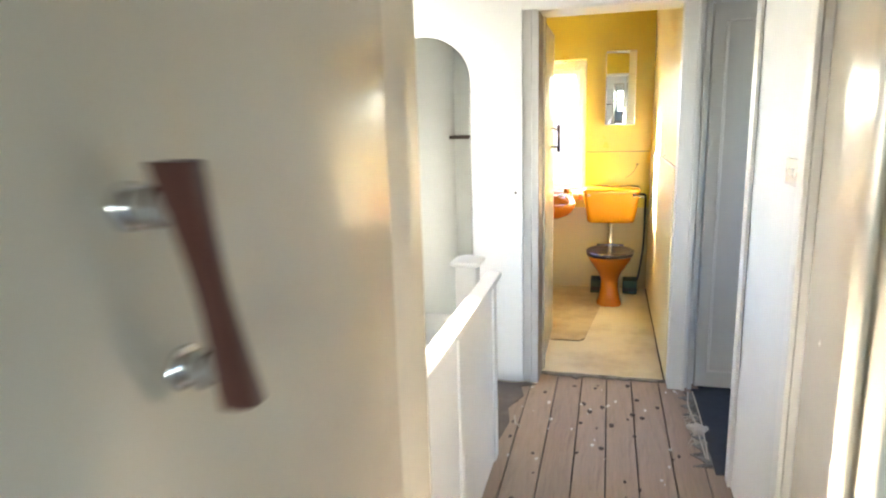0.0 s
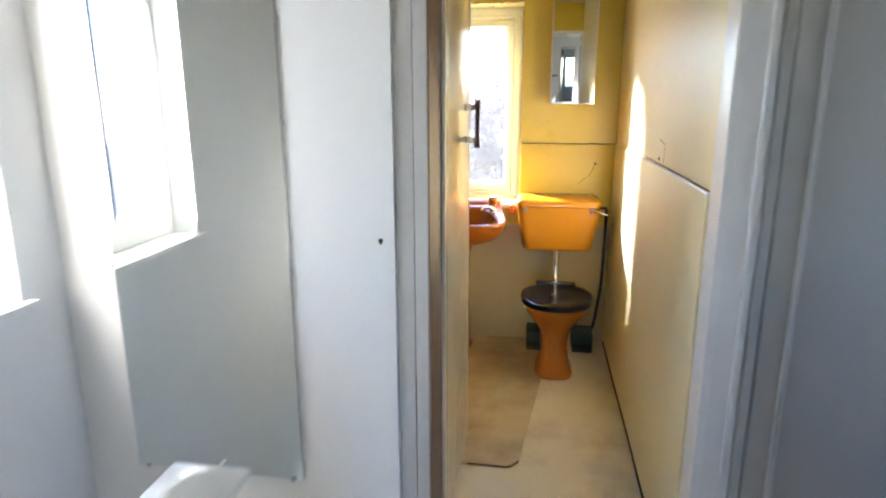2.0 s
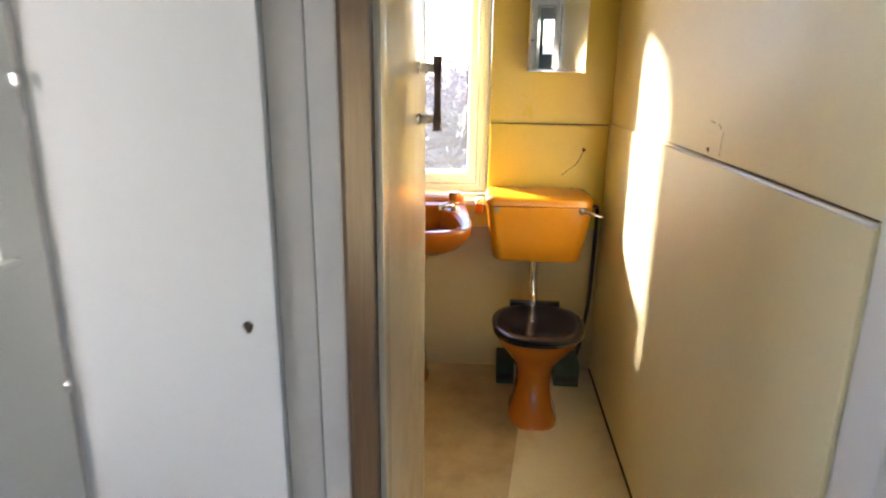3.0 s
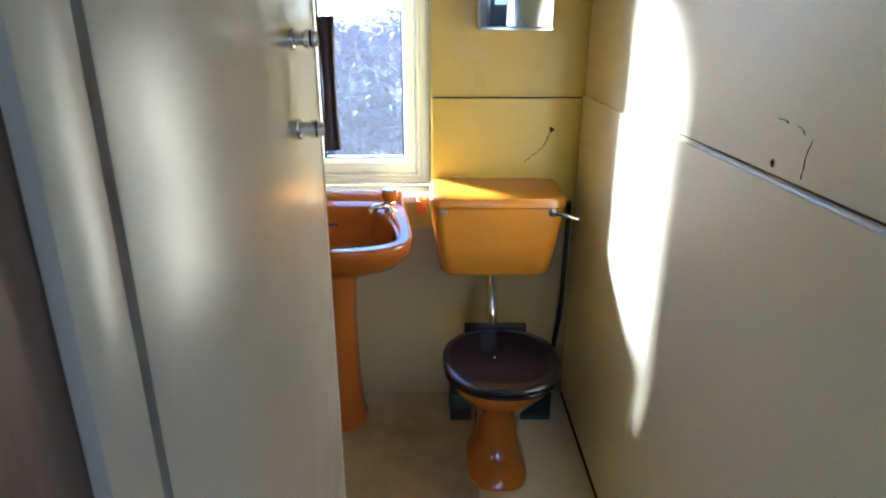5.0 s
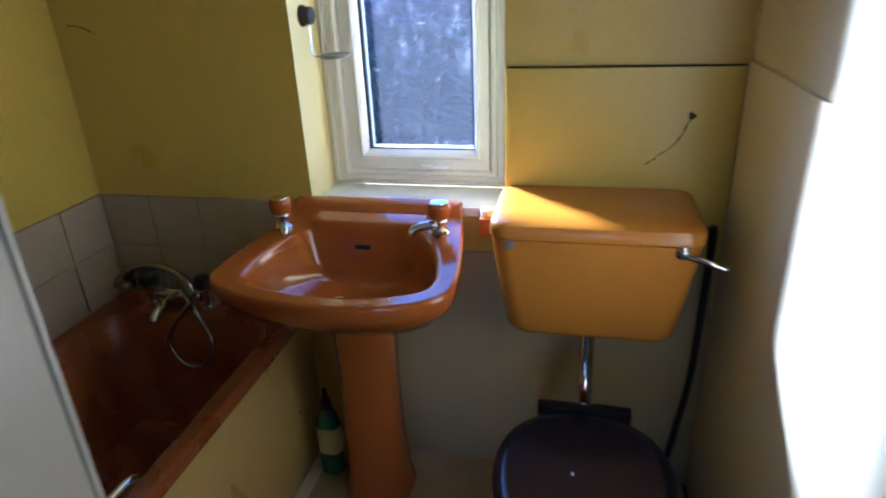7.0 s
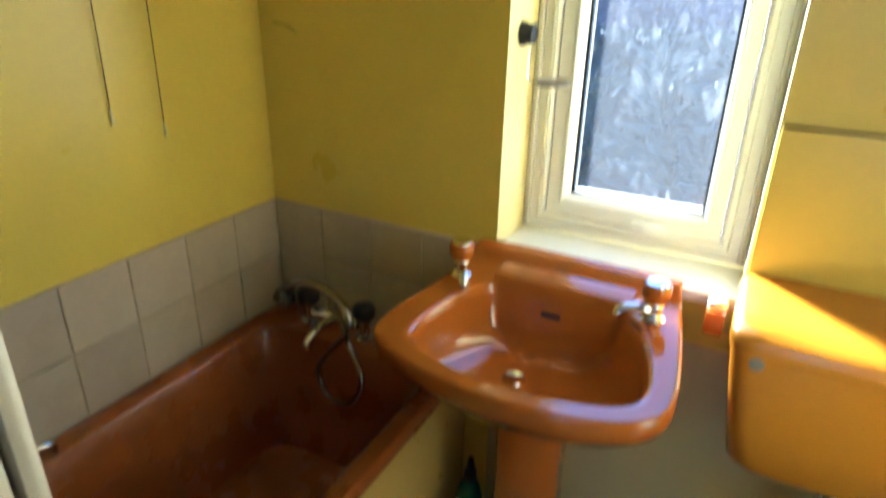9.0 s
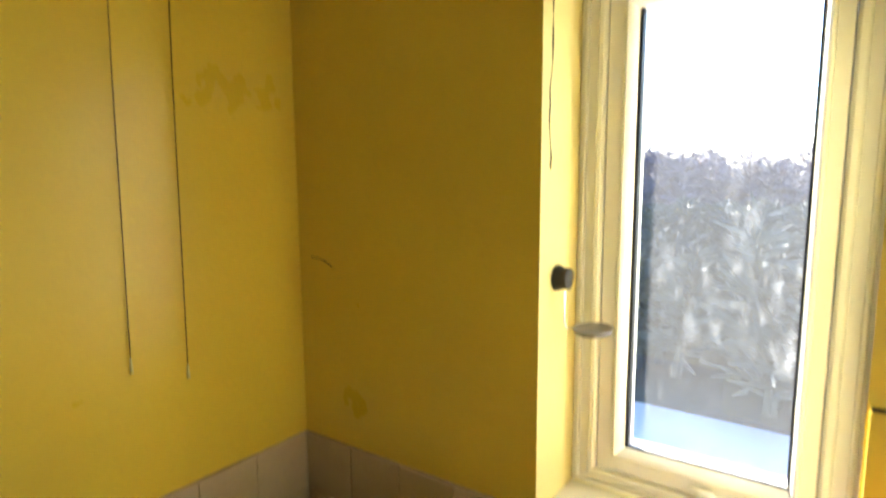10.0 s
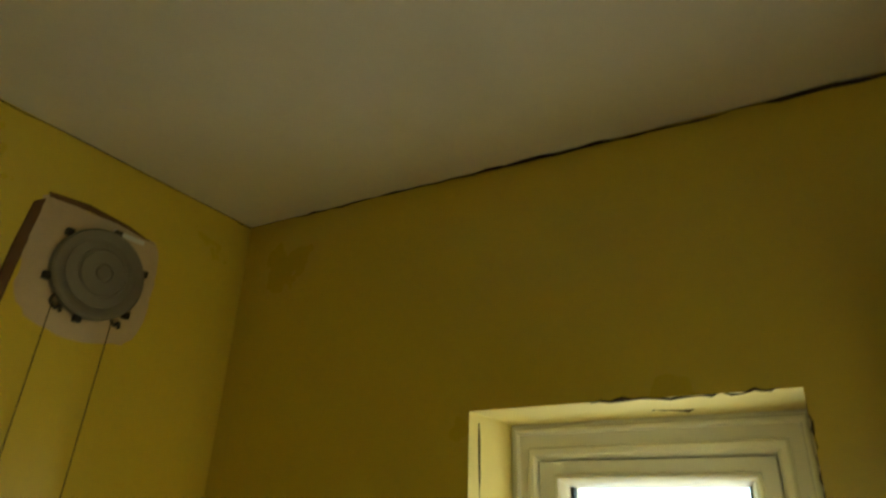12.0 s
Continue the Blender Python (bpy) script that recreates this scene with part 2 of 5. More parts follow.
FAN_GREY = material("grey_fan_plastic", (0.20, 0.185, 0.15), 0.5, vary=0.10, scale=12, bump=0.08)
CORD = material("dark_cord", (0.10, 0.075, 0.03), 0.8, vary=0.2)
SWITCH = material("white_switch_plastic", (0.74, 0.75, 0.74), 0.25, vary=0.02, bump=0.0)
GREEN_FOAM = material("dark_green_block", (0.035, 0.07, 0.05), 0.75, vary=0.3, scale=10, bump=0.3)
GREEN_PLASTIC = material("green_bottle_plastic", (0.02, 0.16, 0.10), 0.25, vary=0.05, coat=0.2)
LABEL_YELLOW = material("pale_yellow_label", (0.55, 0.55, 0.25), 0.4, vary=0.1, scale=30)
WHITE_CAP = material("white_plastic", (0.75, 0.75, 0.74), 0.35, vary=0.04)
# brown for open gaps and for the shadow band painted above the fan
CRACK_SHADOW_BROWN = material("brown_crack_and_shadow", (0.14, 0.075, 0.03), 0.9, vary=0.3, scale=12, bump=0.4)
CRACK = material("dark_crack", (0.05, 0.035, 0.02), 0.9, vary=0.2)
PANEL_YELLOW = material("yellow_painted_bath_panel", (0.62, 0.43, 0.11), 0.30, vary=0.12, scale=2, bump=0.1, stain=(0.45, 0.33, 0.10), stain_amount=0.4)
GRASS = material("rough_grass", (0.05, 0.06, 0.045), 0.95, vary=0.4, scale=0.4, grain=6, bump=0.3)
BARK = material("bare_winter_wood", (0.105, 0.09, 0.115), 0.9, vary=0.4, scale=2, bump=0.3)
LEAF = material("dull_green_foliage", (0.045, 0.054, 0.05), 0.95, vary=0.4, scale=0.6, bump=0.0)


VEIL = 0.013                            # how much of the light the misted bathroom pane scatters


def mirror_material():
    m = bpy.data.materials.new("silvered_mirror")
    m.use_nodes = True
    p = m.node_tree.nodes["Principled BSDF"]
    p.inputs["Base Color"].default_value = (0.80, 0.84, 0.82, 1)
    p.inputs["Metallic"].default_value, p.inputs["Roughness"].default_value = 1.0, 0.015
    return m


def glass_material(name, drops):
    """Clear pane; with drops it carries run-marks of condensation that scatter the light."""
    m = bpy.data.materials.new(name)
    m.use_nodes = True
    nt = m.node_tree
    N, L = nt.nodes, nt.links
    N.remove(N["Principled BSDF"])
    out = N["Material Output"]
    clear, gloss, mix = N.new("ShaderNodeBsdfTransparent"), N.new("ShaderNodeBsdfGlossy"), N.new("ShaderNodeMixShader")
    clear.inputs[0].default_value = (0.96, 0.97, 0.98, 1)
    gloss.inputs["Roughness"].default_value = 0.02
    mix.inputs[0].default_value = 0.05
    L.new(clear.outputs[0], mix.inputs[1])
    L.new(gloss.outputs[0], mix.inputs[2])
    if not drops:
        L.new(mix.outputs[0], out.inputs[0])
        return m
    co = N.new("ShaderNodeTexCoord")

    def field(scale, detail, stretch, lo, hi, top):
        mp, n, r = N.new("ShaderNodeMapping"), N.new("ShaderNodeTexNoise"), N.new("ShaderNodeMapRange")
        mp.inputs["Scale"].default_value = stretch
        L.new(co.outputs["Object"], mp.inputs[0])
        L.new(mp.outputs[0], n.inputs["Vector"])
        n.inputs["Scale"].default_value, n.inputs["Detail"].default_value = scale, detail
        r.inputs["From Min"].default_value, r.inputs["From Max"].default_value, r.inputs["To Max"].default_value = lo, hi, top
        L.new(n.outputs[0], r.inputs["Value"])
        return r.outputs[0]

    def calc(op, a, b):
        n = N.new("ShaderNodeMath")
        n.operation = op
        for i, v in enumerate((a, b)):
            if isinstance(v, float):
                n.inputs[i].default_value = v
            else:
                L.new(v, n.inputs[i])
        return n.outputs[0]

    smear = calc("MULTIPLY", field(7.0, 2.0, (1, 1, 0.8), 0.50, 0.62, 1.0), field(60.0, 4.0, (1, 1, 0.35), 0.50, 0.72, 0.022))
    runs = calc("MULTIPLY", field(150.0, 1.0, (1, 1, 0.16), 0.68, 0.78, 0.03), field(9.0, 1.0, (1, 1, 1), 0.45, 0.6, 1.0))
    dots = field(210.0, 0.0, (1, 1, 0.7), 0.78, 0.86, 0.06)
    wet_amount = calc("ADD", calc("ADD", smear, runs), calc("ADD", dots, VEIL))
    wet, mist, both, add = N.new("ShaderNodeBsdfTranslucent"), N.new("ShaderNodeBsdfDiffuse"), N.new("ShaderNodeMixShader"), N.new("ShaderNodeMixShader")
    wet.inputs[0].default_value = (0.9, 0.92, 0.95, 1)
    mist.inputs[0].default_value = (0.8, 0.8, 0.8, 1)
    both.inputs[0].default_value = 0.2
    L.new(wet.outputs[0], both.inputs[1])
    L.new(mist.outputs[0], both.inputs[2])
    L.new(wet_amount, add.inputs[0])
    L.new(mix.outputs[0], add.inputs[1])
    L.new(both.outputs[0], add.inputs[2])
    L.new(add.outputs[0], out.inputs[0])
    return m


MIRROR = mirror_material()
GLASS = glass_material("clear_pane", False)
GLASS_WET = glass_material("wet_pane", True)

# ---- plan ----
NORTH, EAST_B, WEST_B, CEIL = 6.19, 0.777, -0.944, 2.44     # bathroom
END, END_BACK = 4.086, 4.362                                 # wall between landing and bathroom
WEST_S, EAST_L = -0.932, 0.94                               # stairwell and landing side walls
SOUTH, SOUTH_FRONT = 1.62, 1.74                             # wall of the first room
DOOR_L, DOOR_R, DOOR_H = 0.087, 0.785, 1.98                 # bathroom doorway
FIRST_L, FIRST_R = 0.155, 0.76                               # first doorway
SIDE_0, SIDE_1 = 3.30, 4.17                                 # side doorway in the east wall
CLOSED_0, CLOSED_1 = 1.92, 2.60                             # closed door in the east wall
LOW = -2.6                                                  # ground floor
BWIN = (-0.274, 0.248, 0.806, 1.917)                        # bathroom window opening
SWIN = (3.385, 3.935, 0.90, 2.06)                             # stair window opening

# ---- large structure ----
setting("wall_north", slab_with_holes("y", (NORTH, NORTH + 0.30), (-1.15, 1.4), (LOW, 2.6), [BWIN]), [YELLOW, WHITE_WALL, REVEAL], "yellow gloss painted bathroom wall with a window opening")
setting("wall_east_bathroom", slab_with_holes("x", (EAST_B, EAST_B + 0.12), (4.245, NORTH), (-0.15, CEIL), []), [PALE_YELLOW, WHITE_WALL, YELLOW], "glossy worn yellow bathroom side wall, paled for window glow")
setting("wall_west_bathroom", slab_with_holes("x", (WEST_B, WEST_B - 0.206), (END_BACK, NORTH), (LOW, 2.6), []), [YELLOW, WHITE_WALL, YELLOW], "yellow painted bathroom wall above the bath")
setting("wall_end", slab_with_holes("y", (END, END_BACK), (-1.15, DOOR_L - 0.087), (LOW, 2.6), []), [WHITE_WALL, YELLOW, WHITE_WALL], "white plastered landing wall beside the bathroom doorway")
setting("wall_end_right", slab_with_holes("y", (END + 0.09, END_BACK), (DOOR_R + 0.03, 0.885), (-0.15, CEIL), []), [WHITE_WALL, YELLOW, WHITE_WALL], "narrow white wall between two doorways")
setting("wall_end_over_door", slab_with_holes("y", (END, END_BACK), (DOOR_L - 0.087, EAST_L + 0.1), (DOOR_H + 0.03, CEIL), []), [WHITE_WALL, YELLOW, WHITE_WALL], "white wall above the bathroom doorway")
setting("wall_west", slab_with_holes("x", (WEST_S, WEST_S - 0.218), (SOUTH, END), (LOW, 2.6), [SWIN]), [WHITE_WALL, WHITE_WALL, WHITE_WALL], "white stairwell wall with a tall window opening")
setting("wall_south", slab_with_holes("y", (SOUTH, SOUTH_FRONT), (-2.4, 3.0), (LOW, 2.6), [(FIRST_L - 0.03, FIRST_R + 0.03, 0.0, DOOR_H + 0.03)]), [WHITE_WALL, WHITE_WALL, WHITE_GLOSS], "white wall with the first doorway")
setting("wall_east", slab_with_holes("x", (EAST_L, EAST_L + 0.10), (SOUTH_FRONT, SIDE_1), (-0.15, CEIL), [(SIDE_0, SIDE_1, 0.0, DOOR_H + 0.02), (CLOSED_0, CLOSED_1, 0.0, DOOR_H + 0.02)]), [WHITE_WALL, WHITE_WALL, WHITE_GLOSS], "white landing wall beside two doors")

bm = bmesh.new()
box(bm, -2.4, 3.1, -2.6, 6.5, CEIL, CEIL + 0.14)
setting("ceiling", bm, CEILING, "off-white stained plaster ceiling")

bm = bmesh.new()
loft(bm, [[(WEST_B, y, CEIL - 0.004), (EAST_B, y, CEIL - 0.076), (EAST_B, y, CEIL - 0.001), (WEST_B, y, CEIL - 0.001)] for y in (END_BACK, NORTH)])
setting("ceiling_bathroom", bm, CEILING, "off-white stained bathroom ceiling, out of level")

# rooms that close the place
setting("wall_first_room_west", slab_with_holes("x", (-2.3, -2.42), (-2.6, SOUTH), (-0.15, CEIL), []), [WHITE_WALL, WHITE_WALL, WHITE_WALL], "plain white wall of the first room")
# unseen opening, added and sized to brighten the first door
setting("wall_first_room_south", slab_with_holes("y", (-2.5, -2.62), (-2.4, 3.0), (-0.15, CEIL), [(0.3, 1.8, 0.6, 1.85)]), [WHITE_WALL] * 3, "unseen white wall of the first room with an opening added for light")
# opening out of view, added to lift the side door's brightness
setting("wall_first_room_east", slab_with_holes("x", (2.9, 3.02), (-2.6, END), (-0.15, CEIL), [(2.75, 3.10, 1.15, 1.75)]), [WHITE_WALL] * 3, "unseen white outer wall with an opening added to light the side room")
setting("wall_side_room_north", slab_with_holes("y", (END + 0.22, END + 0.32), (0.885, 3.0), (-0.15, CEIL), []), [WHITE_WALL] * 3, "plain wall of the side room")
bm = bmesh.new()
box(bm, -2.3, 2.9, -2.5, SOUTH, -0.15, -0.004)
setting("floor_first_room", bm, BOARD, "bare boards of the first room")
bm = bmesh.new()
box(bm, EAST_L + 0.005, 2.9, SOUTH_FRONT, END + 0.22, -0.15, -0.002)
setting("floor_side_room", bm, CARPET_DARK, "charcoal carpet of the side room")
bm = bmesh.new()
box(bm, WEST_B, EAST_B, 4.25, NORTH, -0.15, 0.0)
floor_bath = setting("floor_bathroom", bm, VINYL, "dirty cream vinyl bathroom floor")
bm = bmesh.new()
box(bm, -0.19, EAST_L, SOUTH, 4.25, -0.15, -0.02)
floor_land = setting("floor_landing", bm, UNDERFLOOR, "bare worn floorboards of the landing")
bm = bmesh.new()
box(bm, -1.28, 1.4, SOUTH_FRONT, END, LOW - 0.1, LOW)
setting("floor_below", bm, LINO, "dark floor at the foot of the stairs")

# ---- trim of the doorways ----


def trim(name, boxes, mat, label):
    bm = bmesh.new()
    for b in boxes:
        box(bm, *b, 0.004)
    return setting(name, bm, mat, label)


# bathroom doorway: lining, architraves, stop
trim("trim_bathroom_lining_left", [(DOOR_L - 0.03, DOOR_L, END + 0.018, END_BACK - 0.022, 0, DOOR_H)], BROWN_LINING, "brown door lining")
trim("trim_bathroom_lining_right", [(DOOR_R - 0.012, DOOR_R + 0.028, END + 0.06, 4.243, 0, DOOR_H)], WHITE_GLOSS, "white painted door lining")
trim("trim_bathroom_lining_top", [(DOOR_L - 0.03, DOOR_R + 0.028, END + 0.02, END_BACK - 0.003, DOOR_H + 0.002, DOOR_H + 0.03)], WHITE_GLOSS, "white painted door head")
trim("trim_bathroom_architrave_left", [(0.002, 0.047, END + 0.012, END + 0.05, -0.01, DOOR_H + 0.05), (0.050, DOOR_L - 0.004, END + 0.006, END + 0.016, -0.01, DOOR_H + 0.05)], SHADED_GREY, "chipped grey architrave darkened for shade, with an open crack")
trim("trim_bathroom_architrave_right", [(DOOR_R + 0.010, DOOR_R + 0.060, END + 0.058, END + 0.088, 0, DOOR_H + 0.05), (DOOR_R + 0.056, DOOR_R + 0.072, END + 0.046, END + 0.087, 0, DOOR_H + 0.05)], WHITE_GLOSS, "white gloss architrave")
trim("trim_bathroom_architrave_top", [(0.002, DOOR_R + 0.066, END - 0.014, END - 0.002, DOOR_H + 0.004, DOOR_H + 0.075)], WHITE_GLOSS, "white gloss architrave over the door")
trim("trim_bathroom_stop", [(DOOR_L + 0.001, DOOR_L + 0.012, END + 0.20, END + 0.25, 0, DOOR_H)], CREAM_GLOSS, "painted door stop")
# side doorway
trim("trim_side_near", [(EAST_L - 0.016, EAST_L - 0.002, SIDE_0 - 0.062, SIDE_0 - 0.006, 0, DOOR_H + 0.05), (EAST_L - 0.012, EAST_L + 0.10, SIDE_0 + 0.001, SIDE_0 + 0.022, 0, DOOR_H)], WHITE_GLOSS, "white gloss door frame of the side room")
trim("trim_side_top", [(EAST_L - 0.016, EAST_L - 0.002, SIDE_0 - 0.062, SIDE_1 - 0.02, DOOR_H + 0.004, DOOR_H + 0.06)], WHITE_GLOSS, "white gloss head of the side door frame")
trim("trim_side_far", [(0.876, 0.898, END + 0.072, END + 0.094, 0, DOOR_H + 0.03)], GREY_GLOSS, "painted jamb of the side door")
# closed door in the east wall
trim("trim_closed_door", [(EAST_L - 0.016, EAST_L - 0.002, CLOSED_1 + 0.004, CLOSED_1 + 0.064, 0, DOOR_H + 0.05), (EAST_L - 0.016, EAST_L - 0.002, CLOSED_0 - 0.064, CLOSED_0 - 0.004, 0, DOOR_H + 0.05), (EAST_L - 0.016, EAST_L - 0.002, CLOSED_0 - 0.002, CLOSED_1 + 0.002, DOOR_H + 0.004, DOOR_H + 0.05)], WHITE_GLOSS, "white gloss architrave round a closed door")
# first doorway
trim("trim_first_lining_left", [(FIRST_L - 0.028, FIRST_L, SOUTH - 0.012, SOUTH_FRONT + 0.012, 0, DOOR_H)], CREAM_GLOSS, "cream gloss door lining")
trim("trim_first_lining_right", [(FIRST_R, FIRST_R + 0.028, SOUTH - 0.012, SOUTH_FRONT + 0.012, 0, DOOR_H), (FIRST_R - 0.012, FIRST_R - 0.001, SOUTH + 0.05, SOUTH + 0.085, 0, DOOR_H)], CREAM_GLOSS, "cream gloss door lining with a stop")
trim("trim_first_lining_top", [(FIRST_L - 0.028, FIRST_R + 0.028, SOUTH - 0.012, SOUTH_FRONT + 0.012, DOOR_H + 0.002, DOOR_H + 0.029)], CREAM_GLOSS, "cream gloss door head")
trim("trim_first_architrave_right", [(FIRST_R + 0.032, FIRST_R + 0.09, SOUTH_FRONT + 0.001, SOUTH_FRONT + 0.016, 0, DOOR_H + 0.05)], WHITE_GLOSS, "white gloss architrave")

# ---- doors ----


def pull_handle(door, x, y, z, length, out, stand=0.030, lean=0.0):
    """A dark wooden bar on two chrome stems; out is +1 or -1 along x."""
    bm = bmesh.new()
    secs = []
    for k in range(17):
        t = k / 16
        e = abs(2 * t - 1)
        w = 0.0080 + 0.0055 * e ** 1.8 - (0.0016 if k in (0, 16) else 0.0)
        zz = z + (t - 0.5) * length
        d = stand + 0.011
        h = 0.0075 + 0.0030 * e ** 1.8
        secs.append([(x + out * (d + a * h), y + b * w - lean * (t - 0.5), zz) for a, b in ((-1, -0.85), (-1, 0.85), (-0.7, 1), (0.2, 1), (0.85, 0.7), (1, 0.3), (1, -0.3), (0.85, -0.7), (0.2, -1), (-0.7, -1))])
    loft(bm, secs)
    part("handle", bm, DARK_WOOD, door, "dark red-brown wooden pull bar", smooth=50)
    for zz, ys in ((z - length * 0.34, y + lean * 0.34), (z + length * 0.34, y - lean * 0.34)):
        bm = bmesh.new()
        prof = ((0.0135, 0.0), (0.0135, 0.003), (0.0125, 0.0045), (0.0095, 0.0055), (0.0095, stand * 0.45), (0.0118, stand * 0.5), (0.0118, stand * 0.72), (0.0095, stand * 0.77), (0.0095, stand + 0.004))
        loft(bm, [[(x + out * d, ys + r * math.cos(2 * math.pi * k / 20), zz + r * math.sin(2 * math.pi * k / 20)) for k in range(20)] for r, d in prof])
        part("handle_stem", bm, CHROME, door, "turned chrome handle stem", smooth=40)


bd = thing("bathroom_door", (DOOR_L - 0.02, END_BACK + 0.012, 0.006), "cream gloss flush door standing open into the bathroom", "door")
bm = bmesh.new()
box(bm, DOOR_L - 0.042, DOOR_L - 0.002, END_BACK + 0.010, 5.006, 0.006, 1.972, 0.003)
part("door_leaf", bm, CREAM_GLOSS, bd)
bm = bmesh.new()
box(bm, DOOR_L - 0.043, DOOR_L - 0.001, 5.0075, 5.013, 0.006, 1.972, 0.002)
part("lipping", bm, CREAM_GLOSS, bd)
pull_handle(bd, DOOR_L - 0.002, 4.850, 1.328, 0.166, 1, 0.034)
for zz in (0.25, 1.0, 1.75):
    bm = bmesh.new()
    tube(bm, [(DOOR_L - 0.001, END_BACK + 0.006, zz - 0.04), (DOOR_L - 0.001, END_BACK + 0.006, zz + 0.04)], 0.006)
    part("hinge", bm, CREAM_GLOSS, bd)

fd = thing("first_door", (FIRST_L - 0.02, SOUTH, 0.006), "cream gloss flush door standing open against the room", "door")
bm = bmesh.new()
box(bm, 0.114, 0.154, 0.96, SOUTH - 0.0125, 0.006, 1.972, 0.003)
part("door_leaf", bm, CREAM_GLOSS, fd)
pull_handle(fd, 0.154, 1.10, 1.366, 0.146, 1, 0.024, lean=0.041)
fd.rotation_euler.z = radians(5)

sd = thing("side_door", (0.93, END + 0.075, 0.01), "grey-white panelled door standing open into the side room", "door")
bm = bmesh.new()
box(bm, 0.912, 1.60, END + 0.098, END + 0.135, 0.012, 1.972, 0.007, 3)
part("door_leaf", bm, GREY_GLOSS, sd)
for z0, z1 in ((0.10, 1.88),):
    for bx in ((0.970, 0.984, z0, z1), (1.505, 1.519, z0, z1)):
        bm = bmesh.new()
        box(bm, bx[0], bx[1], END + 0.084, END + 0.0975, bx[2], bx[3], 0.005, 3)
        part("moulding", bm, WHITE_GLOSS, sd)
    for zz in (z0, z1):
        bm = bmesh.new()
        box(bm, 0.9845, 1.5045, END + 0.086, END + 0.0975, zz, zz + 0.010, 0.003)
        part("moulding", bm, WHITE_GLOSS, sd)

cd = thing("closed_door", (EAST_L + 0.03, CLOSED_0, 0.005), "cream gloss closed flush door in the landing wall", "door")
bm = bmesh.new()
box(bm, EAST_L + 0.02, EAST_L + 0.06, CLOSED_0 + 0.003, CLOSED_1 - 0.003, 0.005, DOOR_H + 0.015, 0.003)
part("door_leaf", bm, CREAM_GLOSS, cd)

# ---- stairs ----
bm = bmesh.new()
box(bm, WEST_S, -0.19, 3.40, END, -0.40, -0.215)
setting("stair_landing", bm, CARPET_STAIR, "small carpeted quarter landing one step down")
stairs = tagged(new("stairs", mesh_of("stairs", bmesh.new(), CARPET_STAIR)), "carpeted stairs going down beside the landing", "", "", "structure")
for k in range(7):
    bm = bmesh.new()
    box(bm, WEST_S, -0.115, 3.40 - 0.24 * (k + 1), 3.40 - 0.24 * k + 0.02, -0.215 - 0.19 * (k + 2), -0.215 - 0.19 * (k + 1), 0.012)
    part("step", bm, CARPET_STAIR, stairs)
trim("baseboard_stair_west", [(WEST_S + 0.001, WEST_S + 0.016, 3.36, END - 0.002, -0.214, -0.072)], WHITE_GLOSS, "white painted skirting on the quarter landing")
trim("baseboard_stair_end", [(WEST_S + 0.018, -0.19, END - 0.016, END - 0.001, -0.214, -0.072)], WHITE_GLOSS, "white painted skirting on the quarter landing")
trim("trim_landing_riser", [(-0.205, -0.191, 3.40, END - 0.018, -0.214, -0.022)], WHITE_GLOSS, "painted riser at the landing's edge")
trim("wall_landing_edge", [(-0.115, -0.02, SOUTH_FRONT, 3.39, -0.6, -0.022)], WHITE_GLOSS, "white edge of the landing floor over the stairs")

# ---- balustrade ----
RAIL_Z, RAIL_END = 0.83, 3.318
bal = thing("stair_balustrade", (-0.03, 2.6, 0.0), "white painted boarded stair balustrade with a flat handrail", "balustrade")
bm = bmesh.new()
box(bm, -0.045, -0.012, SOUTH_FRONT + 0.002, RAIL_END - 0.006, -0.018, RAIL_Z - 0.022, 0.002)
part("panel", bm, WHITE_GLOSS, bal)
for y0 in (3.235, 2.62, 2.0):
    bm = bmesh.new()
    box(bm, -0.0115, -0.004, y0, y0 + 0.07, -0.018, RAIL_Z - 0.024, 0.003)
    part("batten", bm, WHITE_GLOSS, bal)
bm = bmesh.new()
box(bm, -0.046, 0.016, SOUTH_FRONT + 0.002, RAIL_END, RAIL_Z - 0.022, RAIL_Z, 0.005)
part("handrail", bm, WHITE_GLOSS, bal)
bm = bmesh.new()
box(bm, -0.180, -0.090, 3.298, 3.388, -0.6, 0.850, 0.006)
newel = part("newel_post", bm, WHITE_GLOSS, bal)
bm = bmesh.new()
c0, c1, d0, d1 = -0.198, -0.072, 3.280, 3.406
loft(bm, [[(c0 + i, d0 + i, z), (c1 - i, d0 + i, z), (c1 - i, d1 - i, z), (c0 + i, d1 - i, z)] for i, z in ((0.016, 0.848), (0.0, 0.857), (0.0, 0.868), (0.004, 0.872), (0.056, 0.892))])
part("newel_cap", bm, WHITE_GLOSS, newel, "shallow pyramid cap")

# ---- stair window ----
y0, y1, z0, z1 = SWIN
FX0, FX1 = WEST_S - 0.165, WEST_S - 0.095
sw = tagged(new("window_1", mesh_of("window_1", box(bmesh.new(), FX0, FX1, y0 + 0.001, y0 + 0.045, z0 + 0.02, z1), UPVC)), "tall white framed stair window", "", "", "structure")
for nm, b in (("window_frame", (FX0, FX1, y1 - 0.035, y1 - 0.001, z0 + 0.02, z1)), ("window_frame", (FX0, FX1, y0 + 0.046, y1 - 0.036, z0 + 0.02, z0 + 0.115)),
              ("window_frame", (FX0, FX1, y0 + 0.046, y1 - 0.036, z1 - 0.05, z1)), ("mullion", (FX0, FX1 + 0.004, 3.706, 3.730, z0 + 0.116, z1 - 0.051))):
    part(nm, box(bmesh.new(), *b, 0.005), UPVC, sw)
